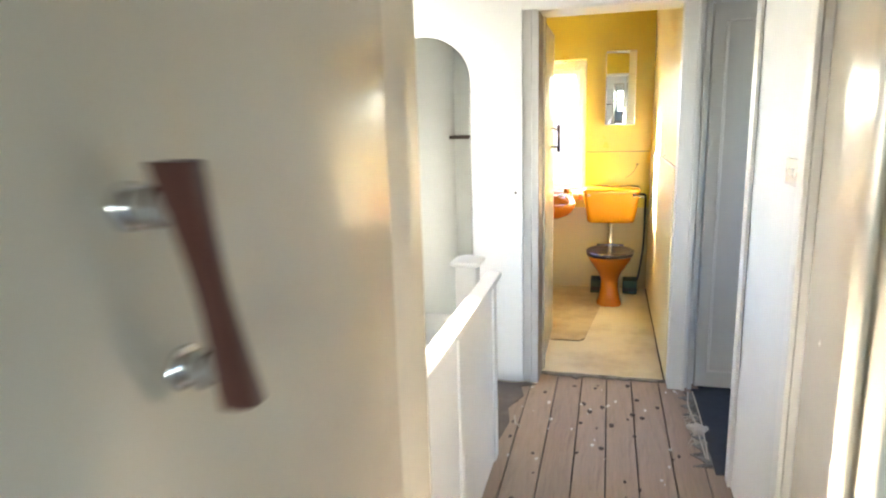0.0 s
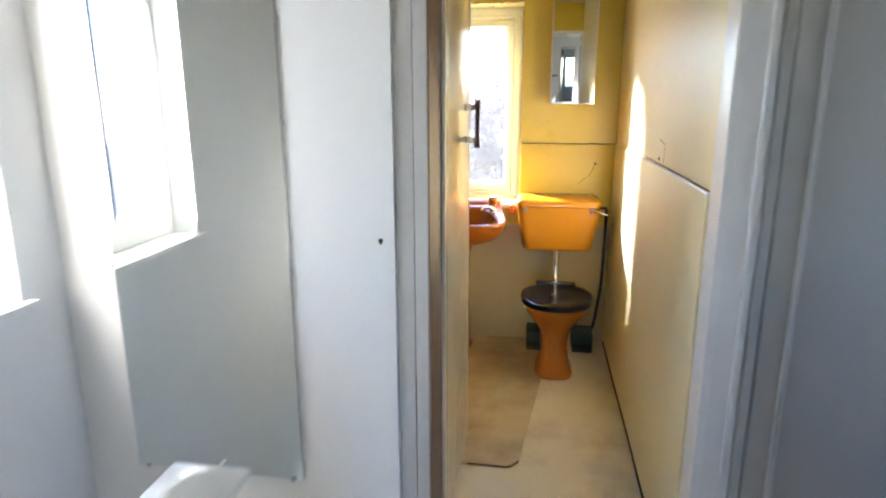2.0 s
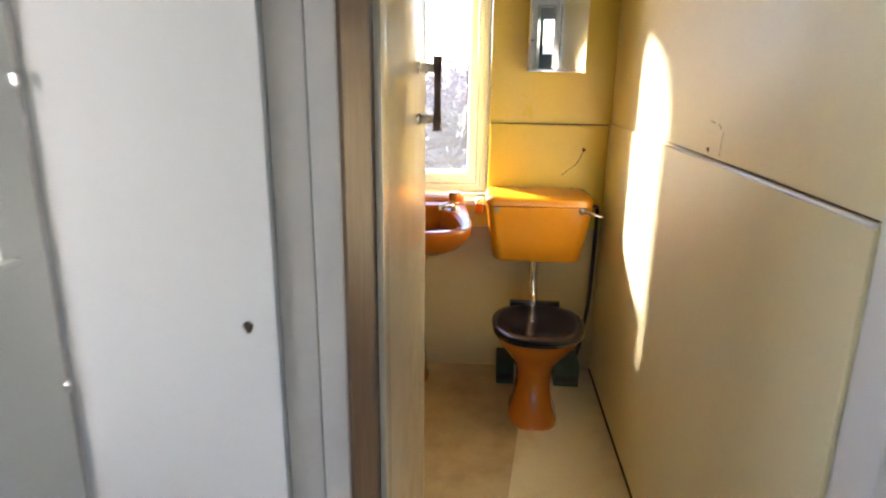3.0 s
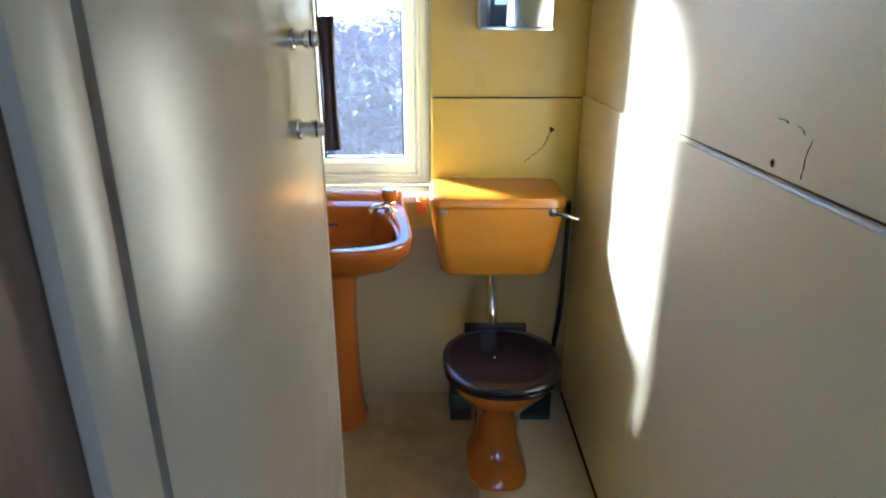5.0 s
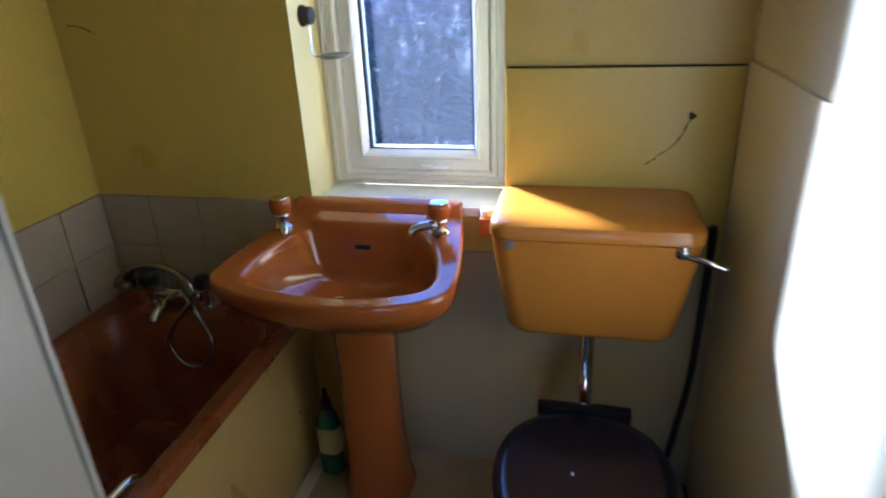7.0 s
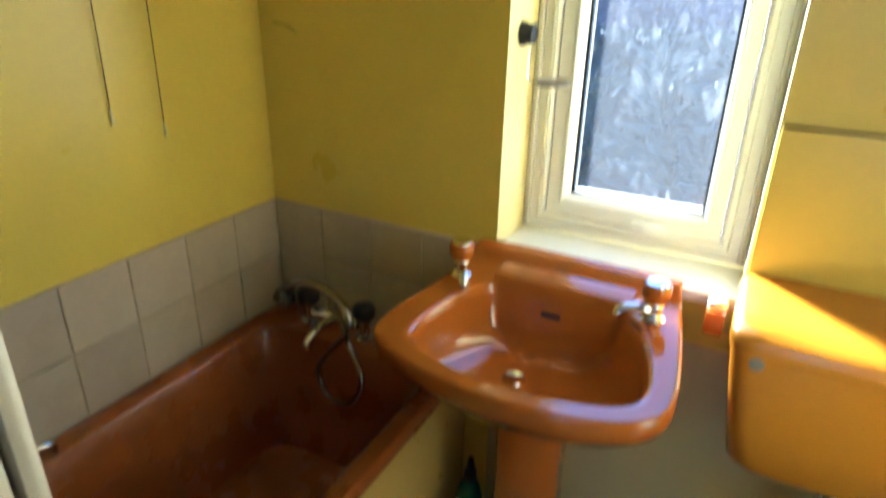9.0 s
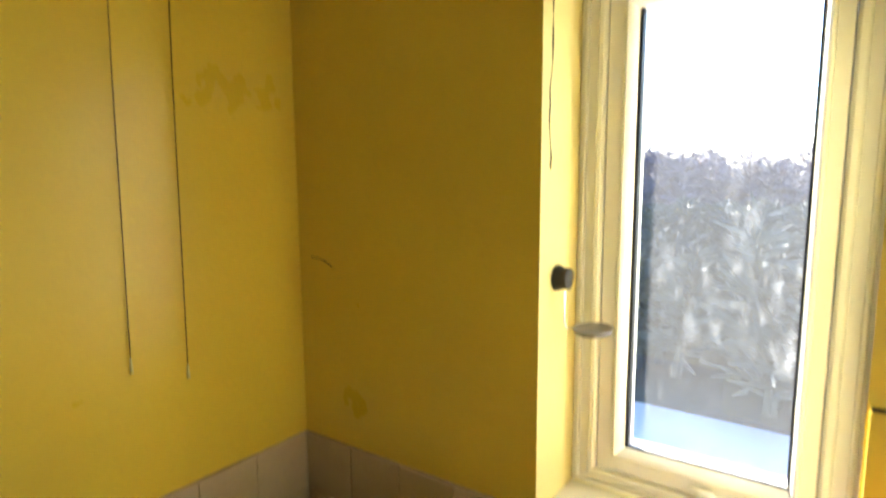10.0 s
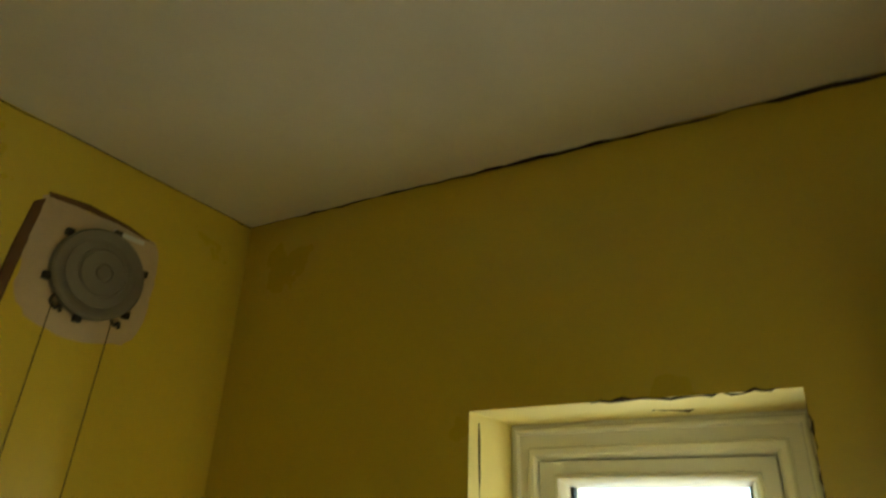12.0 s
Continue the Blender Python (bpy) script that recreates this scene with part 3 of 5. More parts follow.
part("seal", box(bmesh.new(), FX1 + 0.005, FX1 + 0.009, 3.713, 3.723, z0 + 0.12, z1 - 0.055), BLUE_SEAL, sw)
for a, b in ((y0 + 0.046, 3.705), (3.731, y1 - 0.036)):
    pane = part("pane", box(bmesh.new(), FX0 + 0.03, FX0 + 0.034, a, b, z0 + 0.116, z1 - 0.051), GLASS, sw)
    pane.visible_shadow = False
part("window_sill", box(bmesh.new(), FX0, WEST_S + 0.028, y0 - 0.03, y1 + 0.03, z0 - 0.004, z0 + 0.018, 0.006), WHITE_GLOSS, sw)
catch = part("catch", box(bmesh.new(), FX1 + 0.001, FX1 + 0.016, 3.79, 3.83, z0 + 0.065, z0 + 0.10, 0.004), WHITE_CAP, sw)
part("catch_lever", box(bmesh.new(), FX1 + 0.0165, FX1 + 0.028, 3.80, 3.818, z0 + 0.07, z0 + 0.14, 0.004), WHITE_CAP, sw)

# ---- arched mirror ----
MX0, MX1, MZ0, MSPR, MTOP = -0.775, -0.272, 0.378, 1.655, 1.886
mc, mr, mh = (MX0 + MX1) / 2, (MX1 - MX0) / 2, MTOP - MSPR


def arch_outline(inset, y):
    pts = [(MX0 + inset, y, MZ0 + inset), (MX1 - inset, y, MZ0 + inset)]
    for k in range(33):
        a = math.pi * k / 32
        pts.append((mc + (mr - inset) * math.cos(a), y, MSPR + (mh - inset) * math.sin(a)))
    return pts


am = thing("arched_mirror", (mc, END, MZ0), "tall frameless arched mirror fixed to the stairwell wall", "mirror")
bm = bmesh.new()
loft(bm, [arch_outline(0, END - 0.0015), arch_outline(0, END - 0.006)])
part("edge", bm, CHROME, am, "bright mirror edge")
bm = bmesh.new()
loft(bm, [arch_outline(0.003, END - 0.0062), arch_outline(0.003, END - 0.0075)])
part("glass", bm, MIRROR, am)
for x, z in ((MX1, 1.60), (MX1, 1.36), (MX1, 0.98), (MX1 - 0.03, MZ0), (MX0 + 0.03, MZ0), (MX0, 0.98)):
    bm = bmesh.new()
    box(bm, x - 0.006, x + 0.006, END - 0.012, END - 0.0078, z - 0.006, z + 0.006, 0.002)
    part("clip", bm, CHROME, am, "small chrome clip")

# ---- shelf over the stairs ----
sh = thing("wall_shelf", (-0.5, SOUTH_FRONT, 1.28), "dark brown wooden shelf on a bracket above the stairs", "shelf")
part("shelf_board", box(bmesh.new(), WEST_S + 0.002, 0.03, SOUTH_FRONT + 0.001, SOUTH_FRONT + 0.21, 1.296, 1.325, 0.003), SHELF_WOOD, sh)
for x in (-0.25, -0.75):
    bm = bmesh.new()
    tube(bm, [(x, SOUTH_FRONT + 0.006, 1.12), (x, SOUTH_FRONT + 0.006, 1.286)], 0.006, 6)
    tube(bm, [(x, SOUTH_FRONT + 0.006, 1.288), (x, SOUTH_FRONT + 0.19, 1.288)], 0.006, 6)
    tube(bm, smooth_path([(x, SOUTH_FRONT + 0.008, 1.14), (x, SOUTH_FRONT + 0.05, 1.20), (x, SOUTH_FRONT + 0.16, 1.27)]), 0.005, 6)
    part("bracket", bm, GREY_GLOSS, sh)

# ---- light switch ----
ls = thing("light_switch", (EAST_L, 2.74, 1.287), "white plastic triple rocker light switch on the landing wall", "switch")
part("plate", box(bmesh.new(), EAST_L - 0.010, EAST_L - 0.001, 2.675, 2.80, 1.250, 1.324, 0.003), SWITCH, ls)
for k in range(3):
    part("rocker", box(bmesh.new(), EAST_L - 0.0145, EAST_L - 0.0102, 2.708 + 0.020 * k, 2.722 + 0.020 * k, 1.276, 1.298, 0.0015), SWITCH, ls)
for yy in (2.686, 2.789):
    bm = bmesh.new()
    tube(bm, [(EAST_L - 0.0102, yy, 1.287), (EAST_L - 0.0118, yy, 1.287)], 0.0035)
    part("screw", bm, CHROME, ls)

# ---- hole in the plaster ----
ph = thing("wall_plug_hole", (-0.035, END, 1.07), "dark chipped screw hole in the white plaster", "hole")
bm = bmesh.new()
loft(bm, [[(-0.035 + r * (1 + 0.25 * math.sin(3 * a)) * math.cos(a), END - d, 1.07 + 1.35 * r * math.sin(a)) for a in [2 * math.pi * k / 14 for k in range(14)]] for r, d in ((0.006, 0.0005), (0.0045, 0.0012), (0.002, 0.0012))])
part("hole", bm, CRACK, ph)

# ---- bathroom window ----
x0, x1, z0, z1 = BWIN
FY = NORTH + 0.17
WX0, WX1, WZ0, WZ1 = x0 + 0.001, x1 - 0.001, z0 + 0.0145, z1 - 0.001
FRAME_W = {"left": 0.059, "right": 0.060, "bottom": 0.048, "top": 0.069}
SASH_W = {"left": 0.057, "right": 0.044, "bottom": 0.056, "top": 0.045}


def inset(side, u):
    return u * FRAME_W[side] if u <= 1 else FRAME_W[side] + (u - 1) * SASH_W[side]


def mitred_side(side, profile):
    """One mitred length of a moulded frame; profile holds (u, depth): u runs 0 to 1 over the frame and 1 to 2 over the sash."""
    def at(u, end_low):
        l, r, b, t = WX0 + inset("left", u), WX1 - inset("right", u), WZ0 + inset("bottom", u), WZ1 - inset("top", u)
        return {"left": (l, b if end_low else t), "right": (r, b if end_low else t), "bottom": (l if end_low else r, b), "top": (l if end_low else r, t)}[side]
    return loft(bmesh.new(), [[(at(u, low)[0], FY + d, at(u, low)[1]) for u, d in profile] for low in (True, False)])


OUTER = ((0.0, 0.07), (0.0, 0.0), (0.10, 0.0), (0.13, -0.006), (0.20, -0.0075), (0.26, -0.006), (0.29, 0.0), (0.62, 0.001), (0.66, -0.010), (0.72, -0.014), (0.85, -0.014), (0.95, -0.006), (0.985, 0.004), (0.985, 0.07))
SASH = ((1.012, 0.05), (1.012, -0.005), (1.03, -0.008), (1.52, -0.008), (1.55, -0.007), (1.60, -0.015), (1.68, -0.017), (1.75, -0.015), (1.97, 0.002), (2.0, 0.010), (2.0, 0.05))
bw = tagged(new("window_2", mesh_of("window_2", mitred_side("left", OUTER), UPVC, 30)), "white plastic casement bathroom window with wet glass", "", "", "structure")
for side in ("right", "top", "bottom"):
    part("window_frame", mitred_side(side, OUTER), UPVC, bw, smooth=30)
for side in ("left", "right", "top", "bottom"):
    part("sash", mitred_side(side, SASH), UPVC, bw, smooth=30)
GX0, GX1, GZ0, GZ1 = WX0 + inset("left", 2), WX1 - inset("right", 2), WZ0 + inset("bottom", 2), WZ1 - inset("top", 2)
SZ0 = WZ0 + inset("bottom", 1)
for b in ((GX0 + 0.0002, GX0 + 0.005, FY + 0.003, FY + 0.02, GZ0, GZ1), (GX1 - 0.003, GX1 - 0.0002, FY + 0.003, FY + 0.02, GZ0, GZ1), (GX0 + 0.0055, GX1 - 0.0035, FY + 0.004, FY + 0.011, GZ0 + 0.0002, GZ0 + 0.003)):
    part("gasket", box(bmesh.new(), *b), RUBBER, bw)
pane = part("pane", box(bmesh.new(), GX0 + 0.0052, GX1 - 0.0032, FY + 0.012, FY + 0.016, GZ0 + 0.0005, GZ1 - 0.0005), GLASS_WET, bw)
pane.visible_shadow = False
part("window_sill", box(bmesh.new(), x0 + 0.001, x1 - 0.001, NORTH - 0.002, FY - 0.001, z0 - 0.01, z0 + 0.014, 0.004), SILL, bw)
bm = bmesh.new()
box(bm, -0.02, 0.022, FY - 0.020, FY - 0.0085, SZ0 + 0.004, SZ0 + 0.019, 0.004)
fastener = part("fastener", bm, UPVC, bw)
bm = bmesh.new()
tube(bm, smooth_path([(0.0, FY - 0.022, SZ0 + 0.012), (0.03, FY - 0.032, SZ0 + 0.015), (0.075, FY - 0.031, SZ0 + 0.013)]), [0.008] * 6 + [0.0065] * 6 + [0.005], 10)
part("fastener_lever", bm, UPVC, bw)

# ---- boarding and joints on the bathroom walls ----
bm = bmesh.new()
box(bm, BWIN[1] + 0.004, EAST_B - 0.012, NORTH - 0.010, NORTH - 0.001, 0.702, 1.165, 0.003)
setting("wall_north_boarding", bm, YELLOW, "yellow painted boarding with an open joint above")
bm = bmesh.new()
box(bm, -0.262, EAST_B - 0.012, NORTH - 0.010, NORTH - 0.001, 0.004, 0.700, 0.003)
setting("wall_north_lower_boarding", bm, FADED, "dirty faded yellow boarding low behind the basin")
bm = bmesh.new()
box(bm, BWIN[1] + 0.006, EAST_B - 0.012, NORTH - 0.0085, NORTH - 0.001, 1.1655, 1.1690)
setting("trim_north_joint", bm, CRACK, "dark open joint between two wall boards")
bm = bmesh.new()
box(bm, EAST_B - 0.010, EAST_B - 0.001, 4.247, NORTH - 0.012, 0.012, 1.178, 0.003)
setting("wall_east_boarding", bm, PALE_YELLOW, "glossy yellow lower boarding, paled for window glow")
bm = bmesh.new()
tube(bm, [(EAST_B - 0.007, 4.25, 1.181), (EAST_B - 0.007, 4.7, 1.1815), (EAST_B - 0.006, 5.2, 1.181)], [0.0045, 0.0055, 0.003], 8)
setting("trim_east_joint", bm, WHITE_GLOSS, "raised white filler along the boarding's joint")
bm = bmesh.new()
tube(bm, smooth_path([(EAST_B - 0.011, 4.26, 0.005), (EAST_B - 0.014, 4.75, 0.008), (EAST_B - 0.010, 5.1, 0.005), (EAST_B - 0.013, 5.6, 0.007), (EAST_B - 0.011, NORTH - 0.02, 0.005)]), 0.0045, 6)
setting("trim_floor_edge", bm, CRACK, "dark line where the vinyl meets the wall")


def cracks(name, runs, label):
    bm = bmesh.new()
    for pts, r in runs:
        path = smooth_path(pts, 5)
        rnd = random.Random(len(pts) * 7 + int(1000 * abs(pts[0][0])))
        tube(bm, [p + Vector((rnd.uniform(-1, 1), 0, rnd.uniform(-1, 1))) * r * 1.3 for p in path], [r * rnd.choice((0.35, 0.7, 1.0, 1.0, 1.7)) for p in path], 5)
    return tagged(new(name, mesh_of(name, bm, CRACK)), label, "crack")


cracks("plaster_crack", [([(0.665, NORTH - 0.0105, 1.055), (0.655, NORTH - 0.0105, 1.03), (0.635, NORTH - 0.0105, 0.995), (0.60, NORTH - 0.0105, 0.965), (0.575, NORTH - 0.0105, 0.945)], 0.0014),
                         ([(0.666, NORTH - 0.0105, 1.062), (0.664, NORTH - 0.0105, 1.056)], 0.004)], "fine dark crack in the yellow boarding above the cistern")
def cz(x):
    return CEIL - 0.008 - 0.072 * (x - WEST_B) / (EAST_B - WEST_B)


cracks("ceiling_crack", [([(x, NORTH - 0.003, cz(x)) for x in (WEST_B + 0.004, -0.75, -0.6, -0.4, -0.2)], 0.0018),
                         ([(x, NORTH - 0.003, cz(x) - 0.001) for x in (-0.2, 0.0, 0.15, 0.3, 0.5, EAST_B - 0.02)], 0.0022)], "dark open crack where wall meets ceiling")
cracks("ceiling_side_crack", [([(WEST_B + 0.002, y, CEIL - 0.008) for y in (4.6, 4.9, 5.2, 5.5, 5.8, 6.1, NORTH - 0.004)], 0.0013)], "thin dark crack between side wall and ceiling")
cracks("reveal_crack", [([(BWIN[0] - 0.002 + 0.003, NORTH + 0.035, 1.90), (BWIN[0] + 0.001, NORTH + 0.040, 1.75), (BWIN[0] + 0.001, NORTH + 0.030, 1.62), (BWIN[0] + 0.001, NORTH + 0.038, 1.5)], 0.0016)], "thin crack down the window reveal")
cracks("window_head_crack", [([(-0.05, NORTH + 0.002, BWIN[3] - 0.0005), (0.03, NORTH + 0.001, BWIN[3] - 0.001), (0.10, NORTH + 0.003, BWIN[3] - 0.0005), (0.17, NORTH + 0.001, BWIN[3] - 0.001), (0.215, NORTH - 0.001, BWIN[3] + 0.001)], 0.0025),
                              ([(0.02, NORTH + 0.10, BWIN[3] - 0.0005), (0.05, NORTH + 0.115, BWIN[3] - 0.0005), (0.09, NORTH + 0.12, BWIN[3] - 0.0005)], 0.0018)], "broken dark plaster crack along the window head")
cracks("reveal_edge_crack", [([(BWIN[1] - 0.0005, NORTH + 0.006, 1.905), (BWIN[1] + 0.001, NORTH - 0.0005, 1.86), (BWIN[1] - 0.0005, NORTH + 0.004, 1.80), (BWIN[1] + 0.001, NORTH - 0.0005, 1.74)], 0.0016)], "chipped plaster edge down the window reveal")
cracks("wall_scratch", [([(-0.90, NORTH - 0.001, 1.285), (-0.86, NORTH - 0.001, 1.28), (-0.82, NORTH - 0.001, 1.262)], 0.0013)], "short dark scratch on the yellow wall")

cracks("wall_mark", [([(EAST_B - 0.001, 4.866, 1.198), (EAST_B - 0.001, 4.864, 1.214), (EAST_B - 0.001, 4.863, 1.235), (EAST_B - 0.001, 4.854, 1.255)], 0.0006)], "fine curved crack in the pale side wall")
cracks("wall_mark", [([(EAST_B - 0.001, 4.950, 1.271), (EAST_B - 0.001, 4.930, 1.270), (EAST_B - 0.001, 4.920, 1.267)], 0.0007)], "short chip line in the pale side wall")
cracks("wall_mark", [([(EAST_B - 0.001, 4.897, 1.268), (EAST_B - 0.001, 4.884, 1.264), (EAST_B - 0.001, 4.875, 1.258)], 0.0006)], "fine crack end in the pale side wall")
cracks("wall_mark", [([(EAST_B - 0.001, 4.945, 1.208), (EAST_B - 0.001, 4.941, 1.201)], 0.0022)], "small dark chip in the pale side wall")
bm = bmesh.new()
tube(bm, [(EAST_B - 0.002, 4.25, 1.1875), (EAST_B - 0.002, 4.7, 1.188), (EAST_B - 0.002, 5.4, 1.187)], [0.0015, 0.0018, 0.0008], 6)
setting("trim_east_joint_gap", bm, CRACK_SHADOW_BROWN, "dark gap above the filler of the joint")

# ---- floor of the bathroom: a second cut sheet ----
bm = bmesh.new()
loft(bm, [[(0.10, 4.80, z), (0.27, 4.80, z), (0.31, 4.84, z), (0.40, 5.60, z), (0.40, 6.18, z), (-0.29, 6.18, z), (-0.29, 4.80, z)] for z in (0.0005, 0.004)])
part("vinyl_offcut", bm, VINYL_OLD, floor_bath, "older stained sheet of vinyl")
bm = bmesh.new()
tube(bm, smooth_path([(0.11, 4.802, 0.004), (0.2, 4.797, 0.007), (0.27, 4.80, 0.005), (0.31, 4.845, 0.004)]), 0.003, 6)
part("curled_edge", bm, CRACK, floor_bath)

# ---- wash basin ----
BX, BY = -0.085, 5.95
outer_pts = [(-0.362, 5.855), (-0.350, 5.788), (-0.25, 5.735), (-0.08, 5.712), (0.09, 5.735), (0.175, 5.785), (0.19, 5.86), (0.172, 6.02), (0.145, 6.155), (0.12, 6.182), (-0.08, 6.185), (-0.28, 6.182), (-0.31, 6.155), (-0.335, 6.0)]
inner_pts = [(-0.290, 5.855), (-0.275, 5.805), (-0.20, 5.772), (-0.08, 5.757), (0.04, 5.772), (0.12, 5.805), (0.138, 5.86), (0.115, 5.96), (0.07, 6.045), (0.03, 6.062), (-0.08, 6.065), (-0.19, 6.062), (-0.23, 6.045), (-0.272, 5.96)]


def rim_z(y):
    t = min(max((y - 5.74) / 0.44, 0), 1)
    return 0.778 + 0.034 * t + (0.030 * min(max((y - 6.125) / 0.03, 0), 1))


def basin_ring(pts, scale, z=None, dz=0.0):
    ring = closed_path([(x, y, 0) for x, y in pts], 5)
    out = []
    for p in ring:
        x, y = BX + (p.x - BX) * scale, BY + (p.y - BY) * scale
        out.append((x, y, z if z is not None else rim_z(y) + dz))
    return out


def mixed_ring(f):
    """A ring on the basin's top between the bowl's lip and the outer edge."""
    return [(a[0] + (b[0] - a[0]) * f, a[1] + (b[1] - a[1]) * f, rim_z(a[1] + (b[1] - a[1]) * f) - 0.003 + 0.002 * f) for a, b in zip(basin_ring(inner_pts, 1.03), basin_ring(outer_pts, 0.955))]


wb = thing("wash_basin", (BX, 6.04, 0.0), "burnt orange ceramic pedestal basin below the window", "basin")
bm = bmesh.new()
loft(bm, [basin_ring(outer_pts, 0.30, 0.640), basin_ring(outer_pts, 0.55, 0.650), basin_ring(outer_pts, 0.80, 0.684), basin_ring(outer_pts, 0.95, 0.728), basin_ring(outer_pts, 0.995, 0.752),
          basin_ring(outer_pts, 1.0, None, -0.012), basin_ring(outer_pts, 0.994, None, -0.003), basin_ring(outer_pts, 0.978, None, 0.0),
          basin_ring(outer_pts, 0.955, None, -0.001), *[mixed_ring(f) for f in (0.86, 0.74, 0.62, 0.5, 0.25)], basin_ring(inner_pts, 1.03, None, -0.003), basin_ring(inner_pts, 1.0, None, -0.010), basin_ring(inner_pts, 0.97, None, -0.03),
          basin_ring(inner_pts, 0.90, 0.715), basin_ring(inner_pts, 0.75, 0.682), basin_ring(inner_pts, 0.45, 0.668), basin_ring(inner_pts, 0.10, 0.664)])
part("bowl", bm, TERRACOTTA, wb, smooth=50)
bm = bmesh.new()
loft(bm, [ellipse(BX - 0.01, 6.03, z, rx, ry, 32, 2.6) for z, rx, ry in ((0.0, 0.095, 0.11), (0.012, 0.094, 0.11), (0.03, 0.086, 0.104), (0.2, 0.076, 0.09), (0.4, 0.072, 0.085), (0.55, 0.078, 0.09), (0.62, 0.10, 0.10), (0.652, 0.13, 0.115))])
part("pedestal", bm, TERRACOTTA, wb, smooth=50)
bm = bmesh.new()
loft(bm, [[(x, y, z) for y, z in ((6.066, 0.800), (6.070, 0.812), (6.078, 0.816), (6.128, 0.819), (6.134, 0.800))] for x in (-0.225, -0.215, 0.052, 0.062)])
part("soap_ledge", bm, TERRACOTTA, wb, smooth=60)
bm = bmesh.new()
box(bm, BX - 0.023, BX + 0.018, 6.046, 6.052, 0.752, 0.762, 0.003)
part("overflow", bm, RUBBER, wb, "dark overflow slot")
bm = bmesh.new()
loft(bm, [ellipse(BX - 0.03, 5.93, z, r, r, 16) for z, r in ((0.666, 0.024), (0.669, 0.022), (0.667, 0.012))])
part("waste", bm, CHROME, wb, "chrome waste")
for tx, ty, dx, dy in ((-0.298, 6.055, 0.50, -0.86), (0.108, 6.062, -0.90, -0.44)):
    tz = 0.802
    tap = part("tap", loft(bmesh.new(), [ellipse(tx, ty, tz + h, r, r, 20) for h, r in ((-0.01, 0.024), (0.002, 0.024), (0.006, 0.018), (0.012, 0.0155), (0.026, 0.0155), (0.030, 0.018), (0.034, 0.016))]), CHROME, wb, "chrome tap with an orange head", smooth=45)
    bm = bmesh.new()
    loft(bm, [ellipse(tx, ty, tz + h, r, r, 24) for h, r in ((0.0345, 0.017), (0.038, 0.023), (0.048, 0.0265), (0.062, 0.0275), (0.071, 0.0265), (0.0745, 0.024), (0.0745, 0.020))])
    part("tap_head", bm, TERRACOTTA, tap, "orange plastic tap head", smooth=50)
    bm = bmesh.new()
    loft(bm, [ellipse(tx, ty, tz + h, r, r, 20) for h, r in ((0.0748, 0.021), (0.0775, 0.020), (0.079, 0.010))])
    part("tap_cap", bm, CHROME, tap, "bright tap cap", smooth=50)
    bm = bmesh.new()
    tube(bm, smooth_path([(tx, ty, tz + 0.017), (tx + dx * 0.030, ty + dy * 0.030, tz + 0.021), (tx + dx * 0.058, ty + dy * 0.058, tz + 0.018), (tx + dx * 0.068, ty + dy * 0.068, tz + 0.010), (tx + dx * 0.069, ty + dy * 0.069, tz + 0.002)]), [0.0125] * 6 + [0.0115] * 6 + [0.0105] * 13, 14)
    part("spout", bm, CHROME, tap, smooth=50)

# ---- toilet ----
CX = 0.466
wc = thing("toilet", (CX, 5.75, 0.0), "burnt orange toilet with an amber cistern and black closed lid", "toilet")


def cistern_ring(z, half, y_front, y_back, r=0.05):
    pts = []
    for cx, cy, a0 in ((half - r, y_back - 0.015, 0), (-half + r, y_back - 0.015, 90), (-half + r, y_front + r, 180), (half - r, y_front + r, 270)):
        rr = 0.015 if a0 < 180 else r
        px = math.copysign(half - rr, cx)
        for k in range(7):
            a = radians(a0 + 15 * k)
            pts.append((CX + px + rr * math.cos(a), cy + rr * math.sin(a), z))
    return pts


bm = bmesh.new()
loft(bm, [cistern_ring(z, h, yf, 6.178, r) for z, h, yf, r in ((0.600, 0.165, 5.975, 0.05), (0.605, 0.178, 5.957, 0.05), (0.618, 0.187, 5.947, 0.05), (0.70, 0.200, 5.938, 0.045), (0.80, 0.214, 5.931, 0.04), (0.846, 0.219, 5.929, 0.04))])
part("cistern", bm, AMBER, wc, "amber moulded cistern", smooth=40)
bm = bmesh.new()
loft(bm, [cistern_ring(z, h, yf, 6.180, r) for z, h, yf, r in ((0.8475, 0.219, 5.929, 0.04), (0.850, 0.223, 5.924, 0.042), (0.868, 0.224, 5.923, 0.042), (0.879, 0.220, 5.928, 0.045), (0.886, 0.208, 5.944, 0.05), (0.889, 0.17, 5.99, 0.05))])
part("cistern_lid", bm, AMBER, wc, "domed amber lid", smooth=40)
bm = bmesh.new()
loft(bm, [[(0.29 + r * math.cos(2 * math.pi * k / 18), 5.9325 - d, 0.835 + r * math.sin(2 * math.pi * k / 18)) for k in range(18)] for r, d in ((0.012, -0.002), (0.012, 0.003), (0.009, 0.005))])
part("blanking_plug", bm, FAN_GREY, wc, "grey round blanking plug")
bm = bmesh.new()
loft(bm, [[(0.641 + r * math.cos(2 * math.pi * k / 18), 5.9325 - d, 0.836 + r * math.sin(2 * math.pi * k / 18)) for k in range(18)] for r, d in ((0.016, -0.002), (0.015, 0.006), (0.009, 0.010), (0.009, 0.018), (0.005, 0.020))])
tube(bm, smooth_path([(0.641, 5.916, 0.836), (0.668, 5.905, 0.833), (0.70, 5.897, 0.825), (0.722, 5.895, 0.820)]), [0.0065] * 12 + [0.0055] * 6 + [0.008], 10)
part("flush_lever", bm, CHROME, wc, "chrome flush lever", smooth=45)
bm = bmesh.new()
